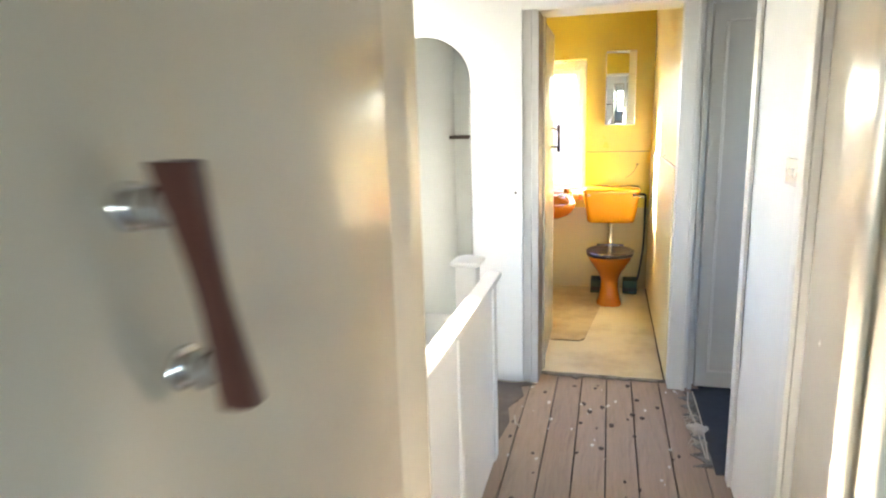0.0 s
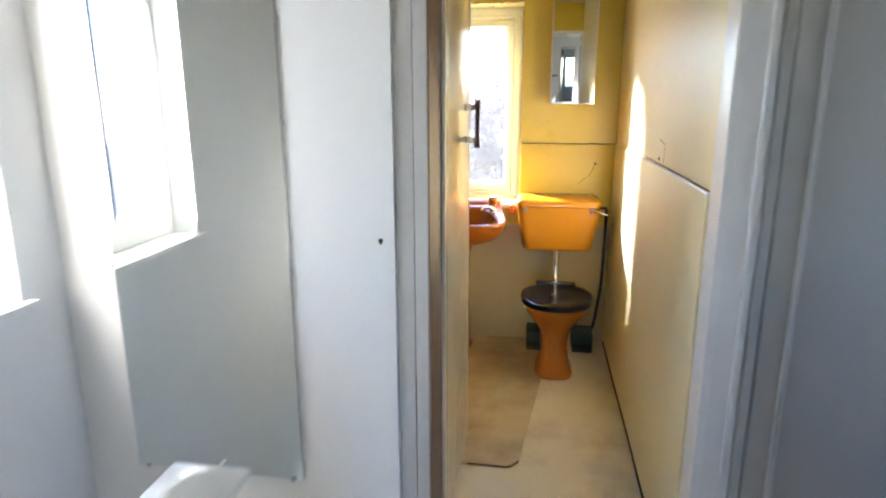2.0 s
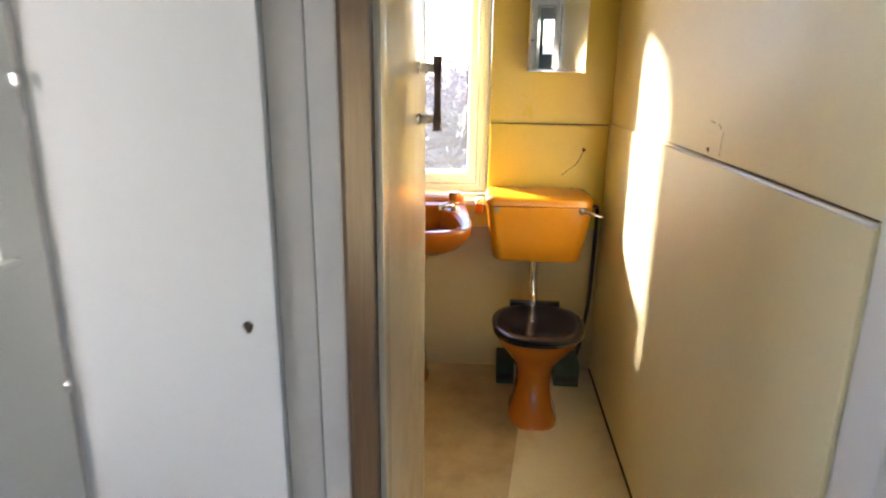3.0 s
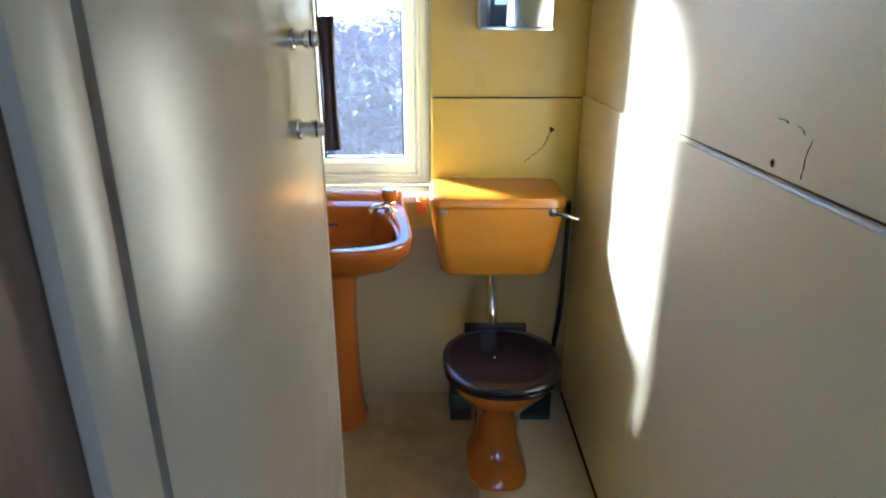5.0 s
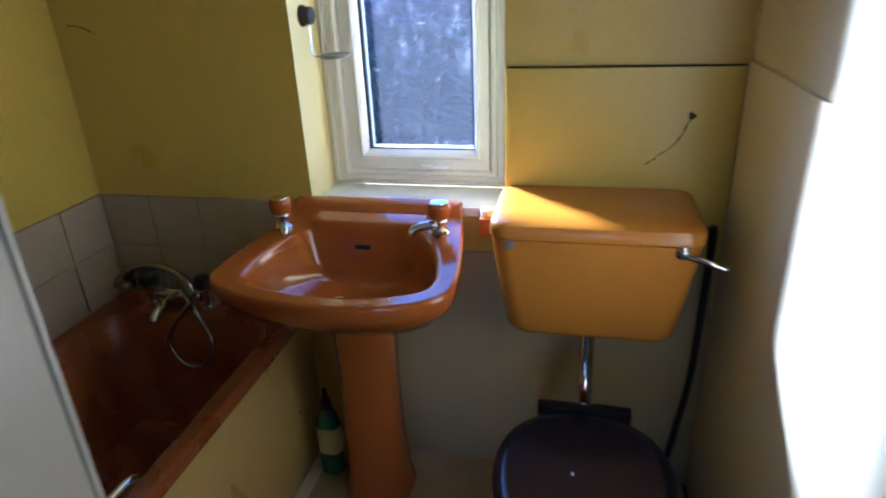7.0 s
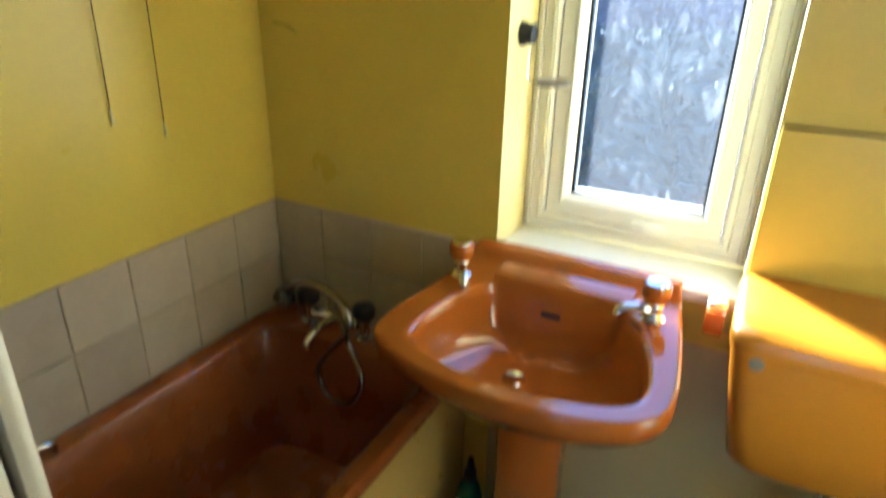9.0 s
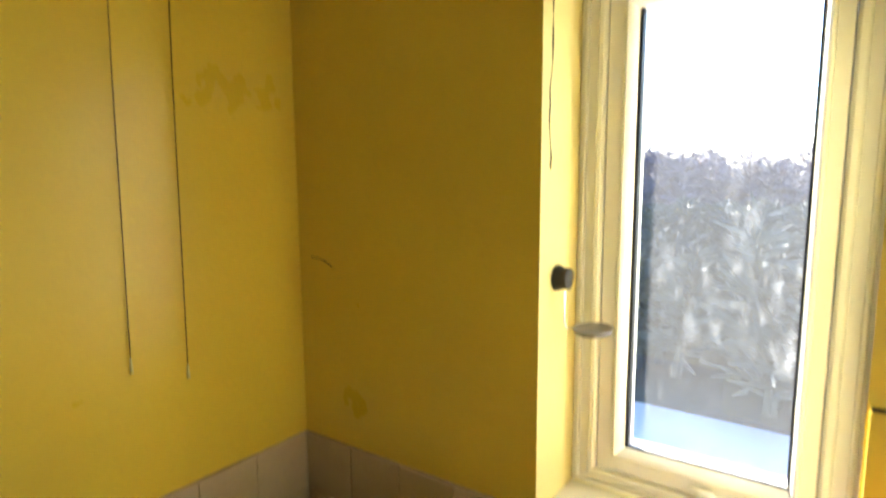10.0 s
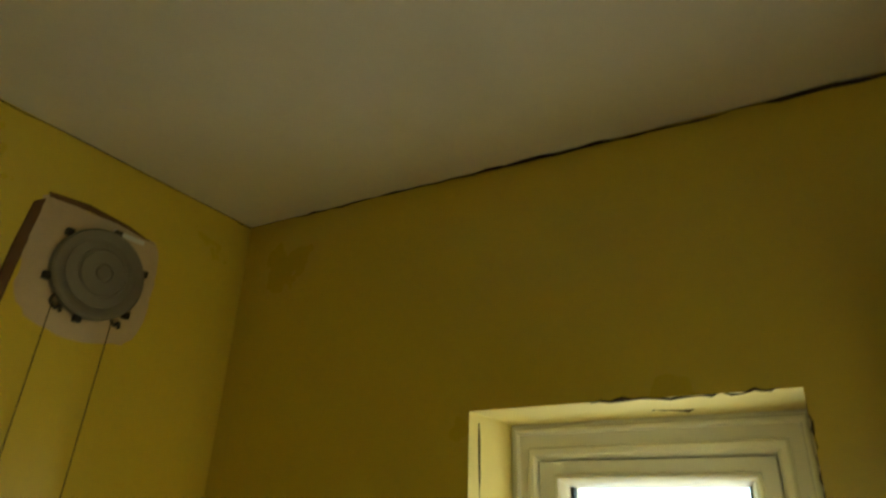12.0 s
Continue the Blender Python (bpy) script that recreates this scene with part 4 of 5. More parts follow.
tube(bm, [(CX, 6.07, 0.60), (CX, 6.07, 0.50), (CX, 6.065, 0.44), (CX, 6.04, 0.40), (CX, 5.98, 0.375), (CX, 5.92, 0.37)], 0.020, 16)
part("flush_pipe", bm, CHROME, wc, "chrome flush pipe", smooth=50)
bm = bmesh.new()
loft(bm, [ellipse(CX, 6.07, z, r, r, 18) for z, r in ((0.585, 0.028), (0.603, 0.028))])
part("pipe_nut", bm, CHROME, wc)


def pan_ring(z, hx, yf, yb, power=2.3):
    return ellipse(CX, (yf + yb) / 2, z, hx, (yb - yf) / 2, 40, power)


bm = bmesh.new()
loft(bm, [pan_ring(z, hx, yf, yb, p) for z, hx, yf, yb, p in ((0.0, 0.098, 5.615, 5.93, 3.2), (0.012, 0.098, 5.617, 5.93, 3.2), (0.045, 0.082, 5.645, 5.925, 2.8), (0.12, 0.070, 5.685, 5.925, 2.6), (0.19, 0.072, 5.69, 5.93, 2.5),
          (0.25, 0.095, 5.655, 5.935, 2.3), (0.31, 0.135, 5.595, 5.94, 2.2), (0.36, 0.162, 5.55, 5.945, 2.2), (0.39, 0.170, 5.535, 5.95, 2.2), (0.398, 0.168, 5.538, 5.95, 2.2), (0.398, 0.12, 5.59, 5.90, 2.2), (0.33, 0.09, 5.64, 5.86, 2.2))])
part("pan", bm, ORANGE, wc, smooth=50)
bm = bmesh.new()
loft(bm, [pan_ring(z, hx, yf, yb) for z, hx, yf, yb in ((0.399, 0.172, 5.528, 5.90), (0.401, 0.179, 5.519, 5.905), (0.411, 0.181, 5.516, 5.905), (0.415, 0.178, 5.520, 5.903))])
part("seat", bm, BLACK_GLOSS, wc, "black seat ring", smooth=50)
bm = bmesh.new()
loft(bm, [pan_ring(z, hx, yf, yb) for z, hx, yf, yb in ((0.4165, 0.176, 5.524, 5.905), (0.419, 0.182, 5.515, 5.908), (0.429, 0.182, 5.515, 5.908), (0.434, 0.174, 5.525, 5.90), (0.4345, 0.150, 5.553, 5.877), (0.432, 0.138, 5.567, 5.863), (0.431, 0.06, 5.65, 5.78))])
part("seat_lid", bm, BLACK_GLOSS, wc, "closed black gloss lid", smooth=50)
bm = bmesh.new()
box(bm, 0.36, 0.572, 5.905, 5.935, 0.400, 0.440, 0.006)
part("hinge_bar", bm, BLACK_GLOSS, wc)
bm = bmesh.new()
loft(bm, [ellipse(0.445, 5.71, z, r, r, 10) for z, r in ((0.4315, 0.004), (0.434, 0.003))])
part("lid_stud", bm, WHITE_CAP, wc)

# ---- pipes and blocks by the toilet ----
pp = thing("supply_pipe", (0.735, 6.15, 0.0), "dark painted water pipe running up the corner", "pipe")
bm = bmesh.new()
tube(bm, smooth_path([(0.690, 6.06, 0.83), (0.722, 6.10, 0.822), (0.738, 6.14, 0.80), (0.740, 6.15, 0.70), (0.735, 6.15, 0.40), (0.72, 6.15, 0.25), (0.70, 6.14, 0.12), (0.67, 6.13, 0.06)]), 0.009, 10)
part("pipe", bm, BLACK_PIPE, pp, smooth=50)
for a, b in ((0.315, 0.395), (0.575, 0.690)):
    gb = thing("foam_block", ((a + b) / 2, 6.06, 0.0), "dark green block on the floor beside the pan foot", "block", "blocks behind the toilet")
    part("block", box(bmesh.new(), a, b, 5.985, 6.14, 0.004, 0.118, 0.012), GREEN_FOAM, gb)
    part("band", box(bmesh.new(), a + 0.004, b - 0.004, 5.9835, 5.9846, 0.03, 0.06), BLACK_PIPE, gb)
wp = thing("waste_pipe_stub", (0.215, 6.15, 0.8), "short brown pipe end with a white cap beside the basin", "pipe")
bm = bmesh.new()
box(bm, 0.196, 0.232, 6.10, 6.178, 0.775, 0.825, 0.008)
part("pipe_end", bm, TERRACOTTA, wp)
bm = bmesh.new()
loft(bm, [ellipse(0.214, 6.13, z, r, r, 14) for z, r in ((0.8255, 0.018), (0.838, 0.018), (0.842, 0.012))])
part("cap", bm, WHITE_CAP, wp)

# ---- mirror cabinet ----
mcab = thing("mirror_cabinet", (0.515, 6.13, 1.38), "small mirror-fronted bathroom cabinet on the yellow wall", "cabinet")
part("body", box(bmesh.new(), 0.402, 0.632, 6.070, NORTH - 0.002, 1.388, 1.952, 0.003), WHITE_CAP, mcab)
part("mirror_door", box(bmesh.new(), 0.405, 0.629, 6.062, 6.069, 1.397, 1.945, 0.0015), MIRROR, mcab, "mirror glass door")
part("rail", box(bmesh.new(), 0.402, 0.632, 6.057, 6.069, 1.385, 1.396, 0.002), CHROME, mcab, "chrome bottom rail")
part("rail", box(bmesh.new(), 0.402, 0.632, 6.057, 6.069, 1.9455, 1.955, 0.002), CHROME, mcab, "chrome top rail")

# ---- bath ----
BTX0, BTX1, BTY0, BTY1, RIM = WEST_B + 0.012, -0.315, 4.50, NORTH - 0.012, 0.515


def bath_ring(inset_w, inset_f, inset_n, inset_s, z, r):
    xa, xb, ya, yb = BTX0 + inset_w, BTX1 - inset_f, BTY0 + inset_s, BTY1 - inset_n
    pts = []
    for cx, cy, a0 in ((xb - r, yb - r, 0), (xa + r, yb - r, 90), (xa + r, ya + r, 180), (xb - r, ya + r, 270)):
        for k in range(7):
            a = radians(a0 + 15 * k)
            pts.append((cx + r * math.cos(a), cy + r * math.sin(a), z))
    return pts


bt = thing("bath", (-0.62, 5.35, 0.0), "burnt orange bath with a yellow side panel and chrome grips", "bath")
bm = bmesh.new()
loft(bm, [bath_ring(0, 0, 0, 0, RIM - 0.035, 0.012), bath_ring(0, 0, 0, 0, RIM - 0.008, 0.012), bath_ring(0.006, 0.006, 0.006, 0.006, RIM, 0.014), bath_ring(0.04, 0.04, 0.10, 0.05, RIM, 0.07), bath_ring(0.052, 0.052, 0.115, 0.065, RIM - 0.010, 0.08),
          bath_ring(0.07, 0.07, 0.135, 0.10, RIM - 0.08, 0.09), bath_ring(0.085, 0.085, 0.16, 0.18, RIM - 0.25, 0.09), bath_ring(0.11, 0.11, 0.20, 0.26, RIM - 0.33, 0.09), bath_ring(0.17, 0.17, 0.28, 0.36, RIM - 0.355, 0.06)], start=False)
part("tub", bm, SHADED_BATH_ORANGE, bt, smooth=40)
part("side_panel", box(bmesh.new(), BTX1 - 0.030, BTX1 - 0.014, BTY0, BTY1, 0.005, RIM - 0.036, 0.003), PANEL_YELLOW, bt, "yellow painted side panel")
bm = bmesh.new()
tube(bm, [(BTX1 - 0.013, 5.35, 0.16), (BTX1 - 0.0105, 5.35, 0.16)], 0.006, 10)
part("panel_screw", bm, BLACK_PIPE, bt)
for gx in (BTX0 + 0.038, BTX1 - 0.038):
    bm = bmesh.new()
    tube(bm, smooth_path([(gx, 5.25, RIM - 0.002), (gx, 5.262, RIM + 0.022), (gx, 5.35, RIM + 0.027), (gx, 5.445, RIM + 0.022), (gx, 5.457, RIM - 0.002)]), 0.0095, 12)
    part("grip", bm, CHROME, bt, "chrome hand grip", smooth=60)

# ---- bath mixer ----
mx = thing("bath_mixer", (-0.69, 6.10, RIM), "chrome bath mixer tap with a coiled shower hose", "tap")
for px in (-0.78, -0.60):
    bm = bmesh.new()
    loft(bm, [ellipse(px, 6.11, RIM + h, r, r, 18) for h, r in ((0.0005, 0.026), (0.008, 0.026), (0.012, 0.016), (0.05, 0.016), (0.054, 0.022), (0.062, 0.022))])
    tp = part("pillar", bm, CHROME, mx, smooth=40)
    bm = bmesh.new()
    loft(bm, [ellipse(px, 6.11, RIM + h, r, r, 18) for h, r in ((0.062, 0.02), (0.067, 0.029), (0.088, 0.031), (0.10, 0.024), (0.104, 0.006))])
    part("tap_head", bm, BLACK_PIPE, tp, "dark plastic tap head", smooth=50)
bm = bmesh.new()
tube(bm, [(-0.765, 6.11, RIM + 0.035), (-0.615, 6.11, RIM + 0.035)], 0.017, 14)
part("bridge", bm, CHROME, mx, smooth=50)
bm = bmesh.new()
tube(bm, smooth_path([(-0.69, 6.10, RIM + 0.038), (-0.69, 6.04, RIM + 0.042), (-0.69, 5.99, RIM + 0.026), (-0.69, 5.985, RIM + 0.010)]), 0.012, 12)
part("spout", bm, CHROME, mx, smooth=50)
bm = bmesh.new()
tube(bm, smooth_path([(-0.815, 6.05, RIM + 0.085), (-0.80, 6.055, RIM + 0.125), (-0.74, 6.06, RIM + 0.148), (-0.66, 6.05, RIM + 0.145), (-0.60, 6.03, RIM + 0.125), (-0.57, 6.01, RIM + 0.09)]), [0.030] * 2 + [0.026] * 2 + [0.016] * 4 + [0.010] * 15 + [0.012] * 7 + [0.010], 14)
part("hand_shower", bm, DULL_CHROME, mx, smooth=50)
bm = bmesh.new()
tube(bm, smooth_path([(-0.69, 6.12, RIM + 0.05), (-0.66, 6.08, RIM + 0.09), (-0.58, 6.01, RIM + 0.05), (-0.52, 5.98, RIM - 0.03), (-0.55, 5.97, RIM - 0.10), (-0.62, 5.975, RIM - 0.11), (-0.66, 5.985, RIM - 0.05), (-0.62, 5.99, RIM + 0.02), (-0.57, 6.0, RIM + 0.08)], 8), 0.0075, 8)
part("hose", bm, DULL_CHROME, mx, "ribbed metal hose", smooth=50)

# ---- bottle by the pedestal ----
bo = thing("cleaner_bottle", (-0.255, 6.06, 0.0), "green plastic cleaner bottle with a pale label by the pedestal", "bottle")
bm = bmesh.new()
loft(bm, [ellipse(-0.255, 6.06, z, rx, ry, 24, 2.6) for z, rx, ry in ((0.005, 0.030, 0.022), (0.012, 0.034, 0.026), (0.09, 0.035, 0.027), (0.18, 0.033, 0.025), (0.215, 0.024, 0.02), (0.235, 0.014, 0.014))])
part("body", bm, GREEN_PLASTIC, bo, smooth=50)
bm = bmesh.new()
loft(bm, [ellipse(-0.255, 6.06, z, 0.0355, 0.0275, 24, 2.6) for z in (0.085, 0.175)], False, False)
part("label", bm, LABEL_YELLOW, bo, smooth=50)
bm = bmesh.new()
loft(bm, [ellipse(-0.255, 6.06, z, r, r, 16) for z, r in ((0.2355, 0.016), (0.262, 0.015), (0.275, 0.009), (0.30, 0.007))])
part("cap", bm, BLACK_PIPE, bo, smooth=50)

# ---- extractor fan and cords ----
FX, FYC, FZ = WEST_B, 5.830, 2.170
ef = thing("extractor_fan", (FX, FYC, FZ), "round grey extractor fan set in a rough plaster patch", "fan")
rnd = random.Random(4)
bm = bmesh.new()
patch = [(-0.135, 0.10), (-0.115, 0.125), (0.05, 0.12), (0.115, 0.105), (0.125, 0.02), (0.115, -0.09), (0.07, -0.125), (-0.02, -0.135), (-0.09, -0.12), (-0.13, -0.08), (-0.14, 0.0)]
ring = closed_path([(0, a, b) for a, b in patch], 4)
loft(bm, [[(FX + d, FYC + p.y * s + rnd.uniform(-0.004, 0.004), FZ + p.z * s + rnd.uniform(-0.004, 0.004)) for p in ring] for d, s in ((0.0008, 1.0), (0.004, 0.97))])
part("plaster_patch", bm, PLASTER, ef, "crumbling plaster surround")


def disc(profile, n=36, wob=0.0):
    return [[(FX + d, FYC + r * (1 + wob * math.sin(9 * a)) * math.cos(a), FZ + r * (1 + wob * math.sin(9 * a)) * math.sin(a)) for a in [2 * math.pi * k / n for k in range(n)]] for r, d in profile]


bm = bmesh.new()
loft(bm, disc(((0.094, 0.0045), (0.094, 0.020), (0.090, 0.024), (0.074, 0.022), (0.070, 0.018))))
part("rim", bm, FAN_GREY, ef, smooth=40)
bm = bmesh.new()
loft(bm, disc(((0.0695, 0.012), (0.0695, 0.021), (0.052, 0.026), (0.050, 0.022), (0.046, 0.022), (0.044, 0.027), (0.020, 0.029), (0.018, 0.026), (0.015, 0.026), (0.013, 0.030), (0.004, 0.031))))
part("cover", bm, FAN_GREY, ef, smooth=40)
for k in range(6):
    a = radians(20 + 60 * k)
    part("lug", box(bmesh.new(), FX + 0.0045, FX + 0.016, FYC + 0.099 * math.cos(a) - 0.007, FYC + 0.099 * math.cos(a) + 0.007, FZ + 0.099 * math.sin(a) - 0.007, FZ + 0.099 * math.sin(a) + 0.007, 0.002), BLACK_PIPE, ef)
bm = bmesh.new()
loft(bm, [[(FX + d, FYC + a, FZ + c) for a, c in ((-0.150 + i, 0.10), (-0.128 - i, 0.115), (-0.140 - i, 0.0), (-0.150 - i, -0.13), (-0.172 + i, -0.14), (-0.162 + i, 0.0))] for d, i in ((0.0008, 0.0), (0.003, 0.003))])
part("groove", bm, CRACK_SHADOW_BROWN, ef, "dark brown strip beside the plaster")
for yy in (-0.068, 0.052):
    bm = bmesh.new()
    tube(bm, smooth_path([(FX + 0.010, FYC + yy, FZ - 0.062), (FX + 0.016, FYC + yy - 0.008, FZ - 0.078), (FX + 0.014, FYC + yy + 0.004, FZ - 0.090), (FX + 0.010, FYC + yy + 0.014, FZ - 0.082), (FX + 0.008, FYC + yy + 0.018, FZ - 0.094)]), 0.0032, 6)
    part("cord_guide", bm, BLACK_PIPE, ef, "dark curled cord guide")
# dark band painting the shadow of the patch's raised upper lip
bm = bmesh.new()
loft(bm, [[(FX + d, FYC + a, FZ + c) for a, c in ((-0.125, 0.116), (-0.05, 0.124 - i), (0.04, 0.119 - i), (0.10, 0.106), (0.104, 0.113), (0.04, 0.130 + i), (-0.05, 0.139 + i), (-0.13, 0.130))] for d, i in ((0.0008, 0.0), (0.0028, -0.003))])
part("groove", bm, CRACK_SHADOW_BROWN, ef, "painted shadow of the plaster's raised top lip")
part("tape", box(bmesh.new(), FX + 0.0045, FX + 0.006, FYC + 0.01, FYC + 0.08, FZ + 0.098, FZ + 0.108), WHITE_CAP, ef)
for yy, zb in ((5.744, 1.108), (5.864, 1.062)):
    pc = thing("pull_cord", (WEST_B + 0.012, yy, zb), "thin dark pull cord hanging from the fan", "cord", "cords of the fan")
    ys = yy + 0.014
    bm = bmesh.new()
    tube(bm, [(WEST_B + 0.016, ys, FZ - 0.085), (WEST_B + 0.010, (ys + yy) / 2, 1.7), (WEST_B + 0.006, yy, zb + 0.03)], 0.0012, 6)
    part("cord", bm, CORD, pc)
    bm = bmesh.new()
    tube(bm, [(WEST_B + 0.006, yy, zb + 0.03), (WEST_B + 0.006, yy, zb)], [0.002, 0.004], 8)
    part("toggle", bm, LABEL_YELLOW, pc)

# ---- suction hook and soap dish on the window reveal ----
sk = thing("suction_soap_dish", (BWIN[0], NORTH + 0.06, 1.29), "black suction cup holding a wire soap dish on the window reveal", "soap dish")
bm = bmesh.new()
loft(bm, [[(BWIN[0] + d, NORTH + 0.075 + r * math.cos(2 * math.pi * k / 20), 1.288 + r * math.sin(2 * math.pi * k / 20)) for k in range(20)] for r, d in ((0.026, 0.001), (0.026, 0.006), (0.022, 0.014), (0.021, 0.028), (0.016, 0.030))])
part("suction_cup", bm, RUBBER, sk, smooth=40)
bm = bmesh.new()
tube(bm, [(BWIN[0] + 0.020, NORTH + 0.070, 1.262), (BWIN[0] + 0.020, NORTH + 0.070, 1.20), (BWIN[0] + 0.024, NORTH + 0.072, 1.190), (BWIN[0] + 0.04, NORTH + 0.08, 1.189)], 0.002, 8)
part("wire", bm, CHROME, sk)
bm = bmesh.new()
loft(bm, [ellipse(BWIN[0] + 0.075, NORTH + 0.085, 1.19 + h, rx, ry, 28) for h, rx, ry in ((-0.006, 0.020, 0.032), (-0.004, 0.034, 0.044), (0.004, 0.038, 0.048), (0.004, 0.034, 0.044), (-0.001, 0.028, 0.038))])
part("dish", bm, FAN_GREY, sk, smooth=50)

# ---- outdoors ----
bm = bmesh.new()
n = 40
loft(bm, [[(r * math.cos(2 * math.pi * k / n), r * math.sin(2 * math.pi * k / n), z) for k in range(n)] for r, z in ((1200, -90), (400, -25), (130, -8), (90, -6), (60, -5.6), (22, -3.0), (12, -2.75), (1, -2.75))])
setting("ground", bm, GRASS, "rough winter grass falling away from the house")


bm = bmesh.new()
box(bm, -9, 9, NORTH + 0.32, 15.5, -2.85, -2.70, 0.02)
setting("pavement", bm, PAVING, "pale wet concrete yard behind the house")


def wood(name, seed, count, x_range, y_range, h_range, mat, label, leaf):
    """A belt of bare trees and shrubs, thousands of thin twig blades; x_range is a share of the distance."""
    r = random.Random(seed)
    verts, faces = [], []

    def blade(p, q, w):
        d = (q - p)
        side = d.cross(Vector((r.uniform(-1, 1), r.uniform(-1, 1), r.uniform(-0.3, 0.3))))
        side = side.normalized() * w if side.length > 1e-6 else Vector((w, 0, 0))
        i = len(verts)
        verts.extend([p - side, p + side, q + side * 0.3, q - side * 0.3])
        faces.append((i, i + 1, i + 2, i + 3))

    for _ in range(count):
        y = r.uniform(*y_range)
        x = y * r.uniform(*x_range)
        h = r.uniform(*h_range)
        base = Vector((x, y, -5.9 if y > 58 else -2.9 - 0.055 * max(0.0, y - 20)))
        top = base + Vector((r.uniform(-0.5, 0.5), r.uniform(-0.5, 0.5), h))
        blade(base, top, 0.12)
        blade(base, top, 0.12)
        for k in range(260 if leaf else 90):
            t = r.uniform(0.15, 1.0)
            p = base.lerp(top, t)
            reach = (1.1 - t * 0.75) * h * 0.26
            q = p + Vector((r.gauss(0, 1) * reach, r.gauss(0, 1) * reach, abs(r.gauss(0, 0.6)) * reach + 0.1))
            blade(p.lerp(q, r.uniform(0, 0.6)), q, r.uniform(0.05, 0.16) if not leaf else r.uniform(0.03, 0.10))
    me = bpy.data.meshes.new(name)
    me.from_pydata(verts, [], faces)
    me.materials.append(mat)
    return tagged(new(name, me), label, "trees", "", "stuff")


wood("far_wood", 3, 420, (-0.42, 0.2), (60, 92), (4.4, 8.6), BARK, "bare winter wood on the far side of the field", False)
wood("near_shrubs", 5, 300, (-0.43, 0.25), (16, 46), (1.8, 3.2), LEAF, "dull green shrubs in the field beyond the window", True)

# ---- landing floorboards ----
edges = [-0.186, -0.046, 0.045, 0.187, 0.322, 0.456, 0.587, 0.733, 0.862, EAST_L]
rnd = random.Random(11)
for a, b in zip(edges, edges[1:]):
    cuts = [SOUTH + 0.002, 4.248]
    if rnd.random() < 0.75:
        cuts.insert(1, rnd.choice((2.35, 2.9, 3.35, 3.0)))
    if a < -0.1:
        cuts = [3.42, 4.08]
    for c, d in zip(cuts, cuts[1:]):
        bm = bmesh.new()
        w, l = b - a - 0.0055, d - c - 0.003
        lift = rnd.uniform(-0.0015, 0.0015)
        box(bm, -w / 2, w / 2, -l / 2, l / 2, -0.019, lift, 0.0025, 1)
        ob = new("floorboard", mesh_of("floorboard", bm, BOARD))
        ob.location = ((a + b) / 2, (c + d) / 2, 0.0)
        ob.parent = floor_land
# knots, paint drips and nail heads on the boards
NAIL = material("rusty_nail_head", (0.04, 0.025, 0.02), 0.7, vary=0.3)
DRIP = material("dried_paint_drip", (0.66, 0.62, 0.56), 0.6, vary=0.1)
for nm, mat, count, r0, r1, lab in (("knots", NAIL, 60, 0.005, 0.014, "dark knots and nail heads in the boards"), ("paint_drips", DRIP, 45, 0.003, 0.009, "dried white paint drips on the boards")):
    bm = bmesh.new()
    for _ in range(count):
        x, y, r = rnd.uniform(-0.02, 0.90), rnd.uniform(2.3, 4.15), rnd.uniform(r0, r1)
        e = rnd.uniform(1.0, 2.0)
        loft(bm, [[(x + rr * math.cos(2 * math.pi * k / 9) * (1 + 0.2 * math.sin(k * 2.3)), y + e * rr * math.sin(2 * math.pi * k / 9), h) for k in range(9)] for rr, h in ((r, 0.0012), (r * 0.7, 0.0027))])
    tagged(part(nm, bm, mat, floor_land, lab), "", "", "", "stuff")

# ---- remnants on the landing floor ----
lr = thing("lino_remnant", (-0.08, 3.8, 0.0), "torn dark lino remnant stuck to the boards", "lino")
bm = bmesh.new()
edge = [(-0.185, 3.44), (-0.02, 3.42), (0.0, 3.6), (-0.03, 3.75), (0.03, 3.9), (0.0, 4.02), (0.08, 4.06), (0.03, 4.078), (-0.185, 4.078)]
loft(bm, [[(x, y, z) for x, y in edge] for z in (0.002, 0.005)])
part("sheet", bm, LINO, lr)
th = thing("threshold_lino", (0.45, 4.2, 0.0), "ragged grey lino edge under the bathroom threshold", "lino")
bm = bmesh.new()
top = [(0.04 + 0.75 * k / 24, 4.256 + 0.002 * math.sin(k)) for k in range(25)]
bot = [(0.79 - 0.75 * k / 24, 4.222 - rnd.uniform(0, 0.016) - (0.05 if k == 16 else 0)) for k in range(25)]
loft(bm, [[(x, y, z) for x, y in top + bot] for z in (0.002, 0.0045)])
part("sheet", bm, LINO_GREY, th)
fe = thing("frayed_carpet_edge", (0.86, 3.75, 0.0), "frayed pale carpet edge and torn underlay at the side doorway", "carpet edge")
for k in range(2):
    bm = bmesh.new()
    pts = [(0.862 + 0.03 * k + rnd.uniform(-0.012, 0.012), 4.10 - 0.17 * j, 0.007 + rnd.uniform(0, 0.006)) for j in range(5)]
    tube(bm, smooth_path(pts, 6), 0.004, 6)
    part("strand", bm, RAG, fe)
bm = bmesh.new()
rag = [(0.85 + 0.03 * math.sin(2.1 * k) + rnd.uniform(-0.012, 0.012), 4.10 - 0.032 * k) for k in range(24)]
loft(bm, [[(x, y, z) for x, y in rag] + [(0.905, y, z) for x, y in rag[::-1]] for z in (0.0022, 0.0052)])
part("underlay", bm, LINO_GREY, fe, "torn grey underlay")
bm = bmesh.new()
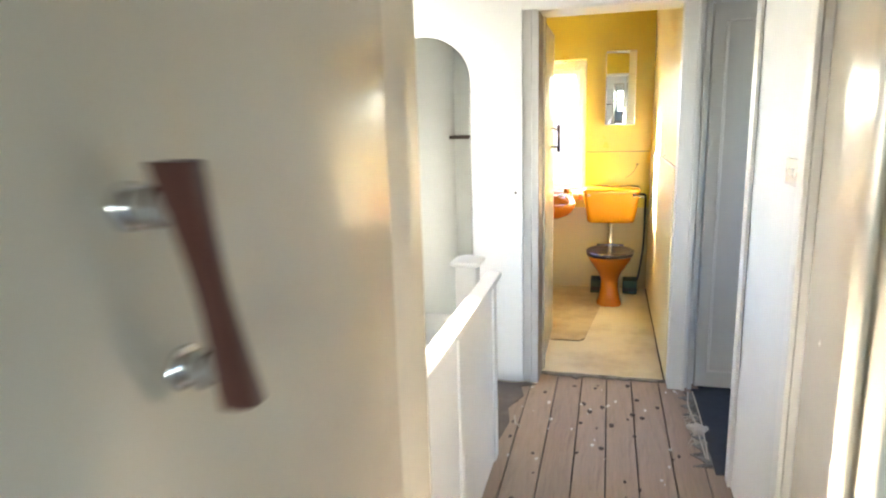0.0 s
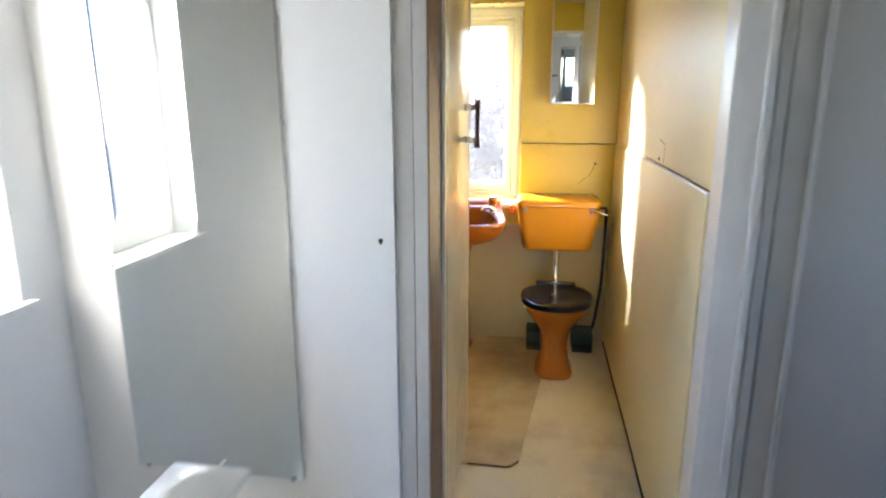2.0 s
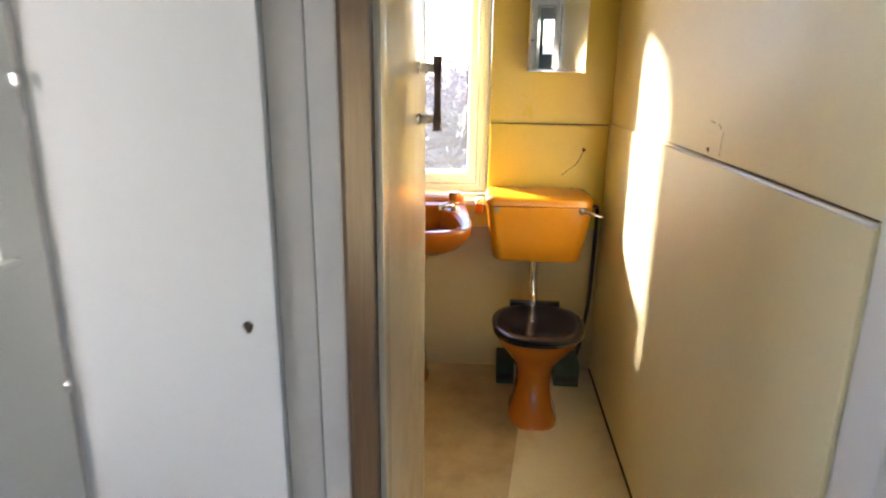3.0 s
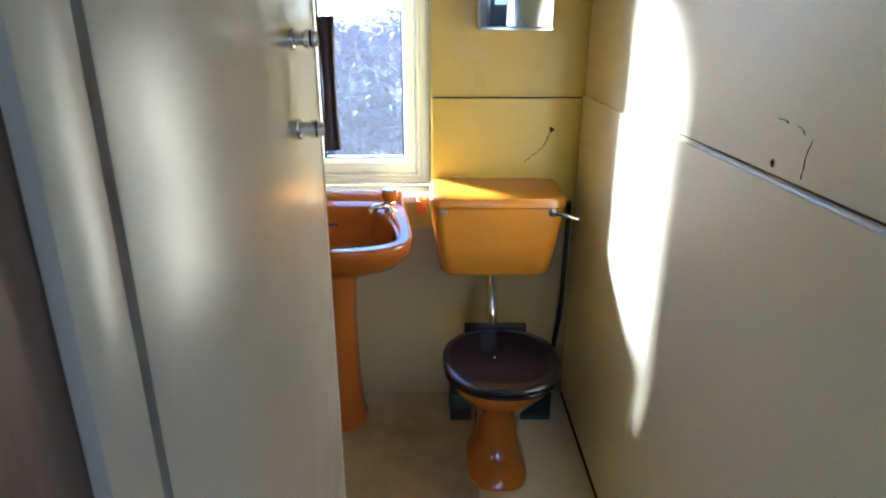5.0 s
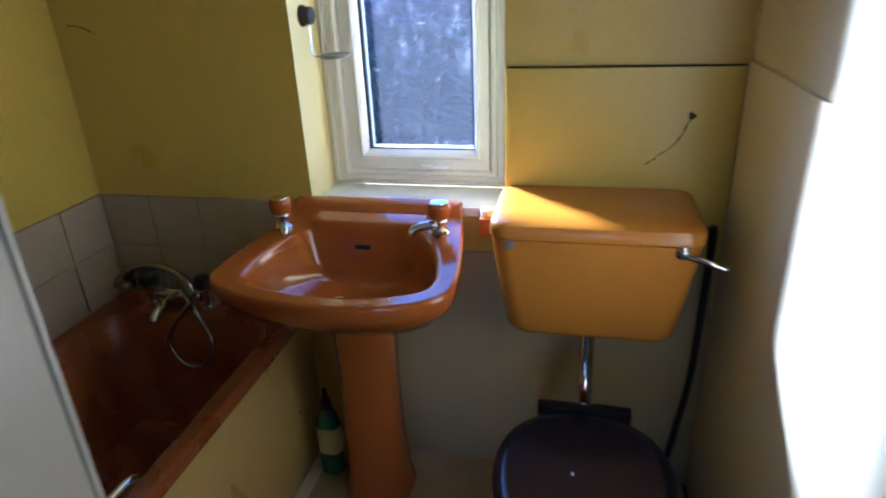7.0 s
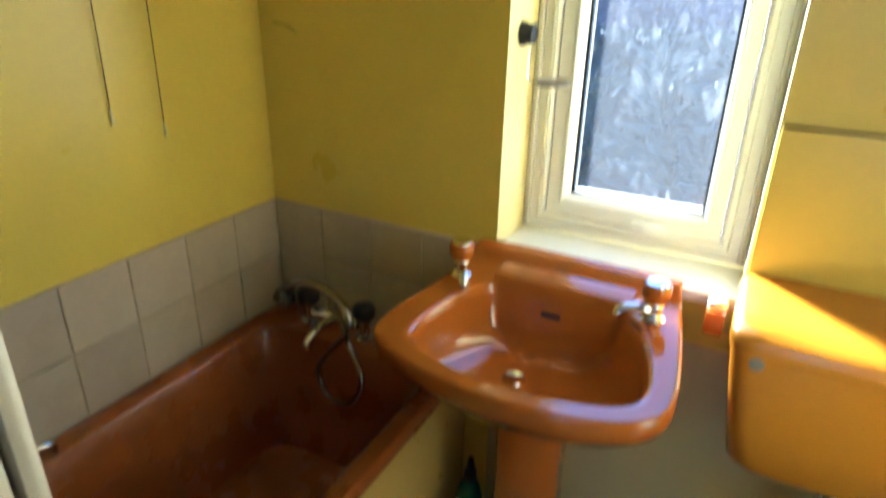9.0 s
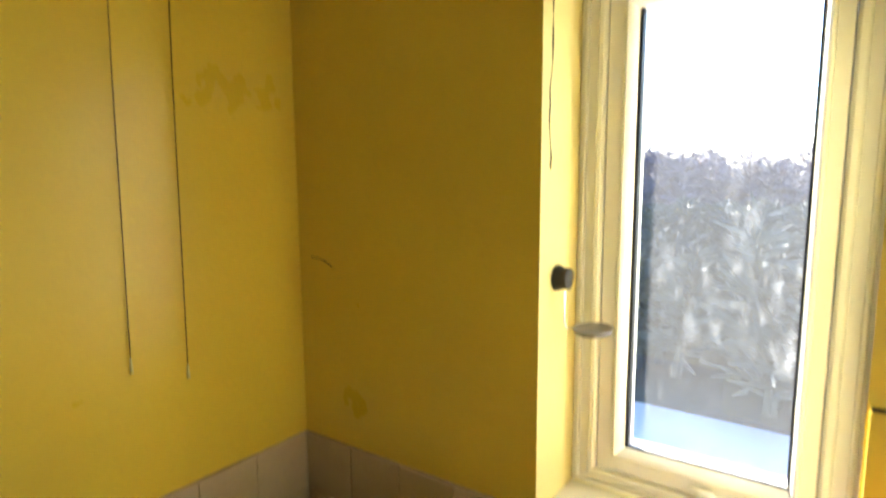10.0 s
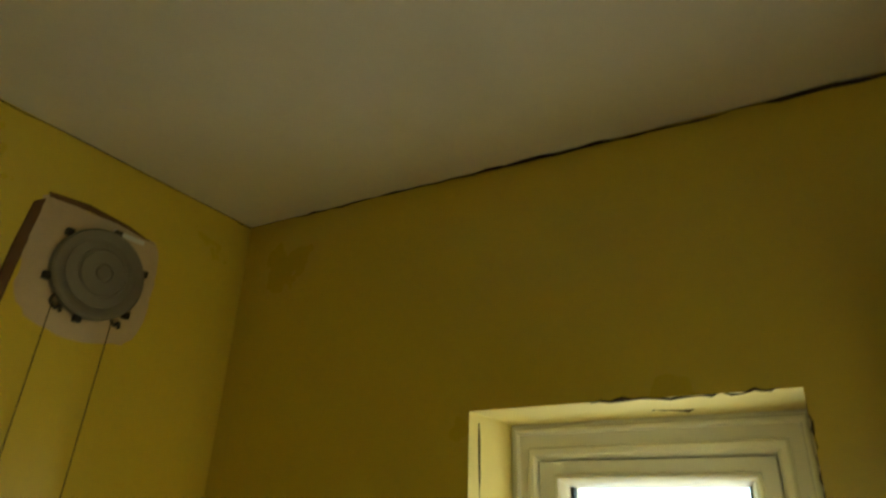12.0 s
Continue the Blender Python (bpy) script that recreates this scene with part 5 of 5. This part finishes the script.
loft(bm, [[(0.872 + r * 1.3 * math.cos(a) * (1 + 0.3 * math.sin(3 * a)), 3.69 + 1.6 * r * math.sin(a) * (1 + 0.25 * math.sin(5 * a)), z) for a in [2 * math.pi * k / 22 for k in range(22)]] for r, z in ((0.034, 0.0055), (0.030, 0.016), (0.012, 0.021))])
part("tuft", bm, RAG, fe, "crumpled pale tuft", smooth=60)
bm = bmesh.new()
for _ in range(34):
    y = rnd.uniform(3.55, 3.85)
    x = 0.88 + rnd.uniform(-0.03, 0.02)
    tube(bm, smooth_path([(x, y, 0.006), (x - rnd.uniform(0.0, 0.03), y + rnd.uniform(-0.03, 0.03), 0.014), (x - rnd.uniform(0.01, 0.05), y + rnd.uniform(-0.04, 0.04), 0.006)], 3), 0.002, 4)
tagged(part("tufts", bm, RAG, fe), "", "", "", "stuff")
bm = bmesh.new()
box(bm, 0.895, EAST_L + 0.11, SIDE_0 + 0.02, 4.16, -0.001, 0.006, 0.002)
part("carpet", bm, CARPET_DARK, fe, "charcoal carpet")
cb = thing("loose_cable", (0.0, 4.05, 0.0), "thin pale cable lying by the door frame", "cable")
bm = bmesh.new()
tube(bm, smooth_path([(-0.18, 4.065, 0.010), (-0.10, 4.05, 0.012), (-0.02, 4.06, 0.010), (0.04, 4.10, 0.010), (0.07, 4.13, 0.008)]), 0.003, 6)
part("cable", bm, RAG, cb)
sc = thing("skirting_chip", (-0.03, 3.55, 0.0), "thin splinter of timber on the boards", "splinter")
bm = bmesh.new()
tube(bm, [(0.015, 3.66, 0.008), (0.03, 3.58, 0.008), (0.06, 3.55, 0.009)], 0.004, 5)
part("splinter", bm, RAG, sc)

# ---- bath tiles ----
TW = 0.155
bm = bmesh.new()
box(bm, WEST_B + 0.0005, WEST_B + 0.006, 4.42, NORTH - 0.0005, RIM - 0.02, 0.822)
splash_w = setting("tiling_west", bm, GROUT, "two rows of beige tiles above the bath")
bm = bmesh.new()
box(bm, WEST_B + 0.0065, BWIN[0] - 0.035, NORTH - 0.006, NORTH - 0.0005, RIM - 0.02, 0.822)
splash_n = setting("tiling_north", bm, GROUT, "two rows of beige tiles behind the bath taps")
tile_me = mesh_of("tile", box(bmesh.new(), -0.0765, 0.0765, -0.0765, 0.0765, -0.003, 0.003, 0.0018, 1), TILE)
for row in range(2):
    zc = 0.822 - TW * (row + 0.5)
    for k in range(12):
        yc = NORTH - 0.012 - TW * (k + 0.5)
        if yc < 4.48:
            continue
        t = new("tile", tile_me)
        t.matrix_world = pose(WEST_B + 0.0075 + rnd.uniform(-0.0005, 0.0005), yc, zc, 0, 90, 0)
        t.parent = splash_w
    for k in range(4):
        xc = WEST_B + 0.012 + TW * (k + 0.5)
        t = new("tile", tile_me)
        t.matrix_world = pose(xc, NORTH - 0.0075 + rnd.uniform(-0.0005, 0.0005), zc, 90, 0, 0)
        t.parent = splash_n
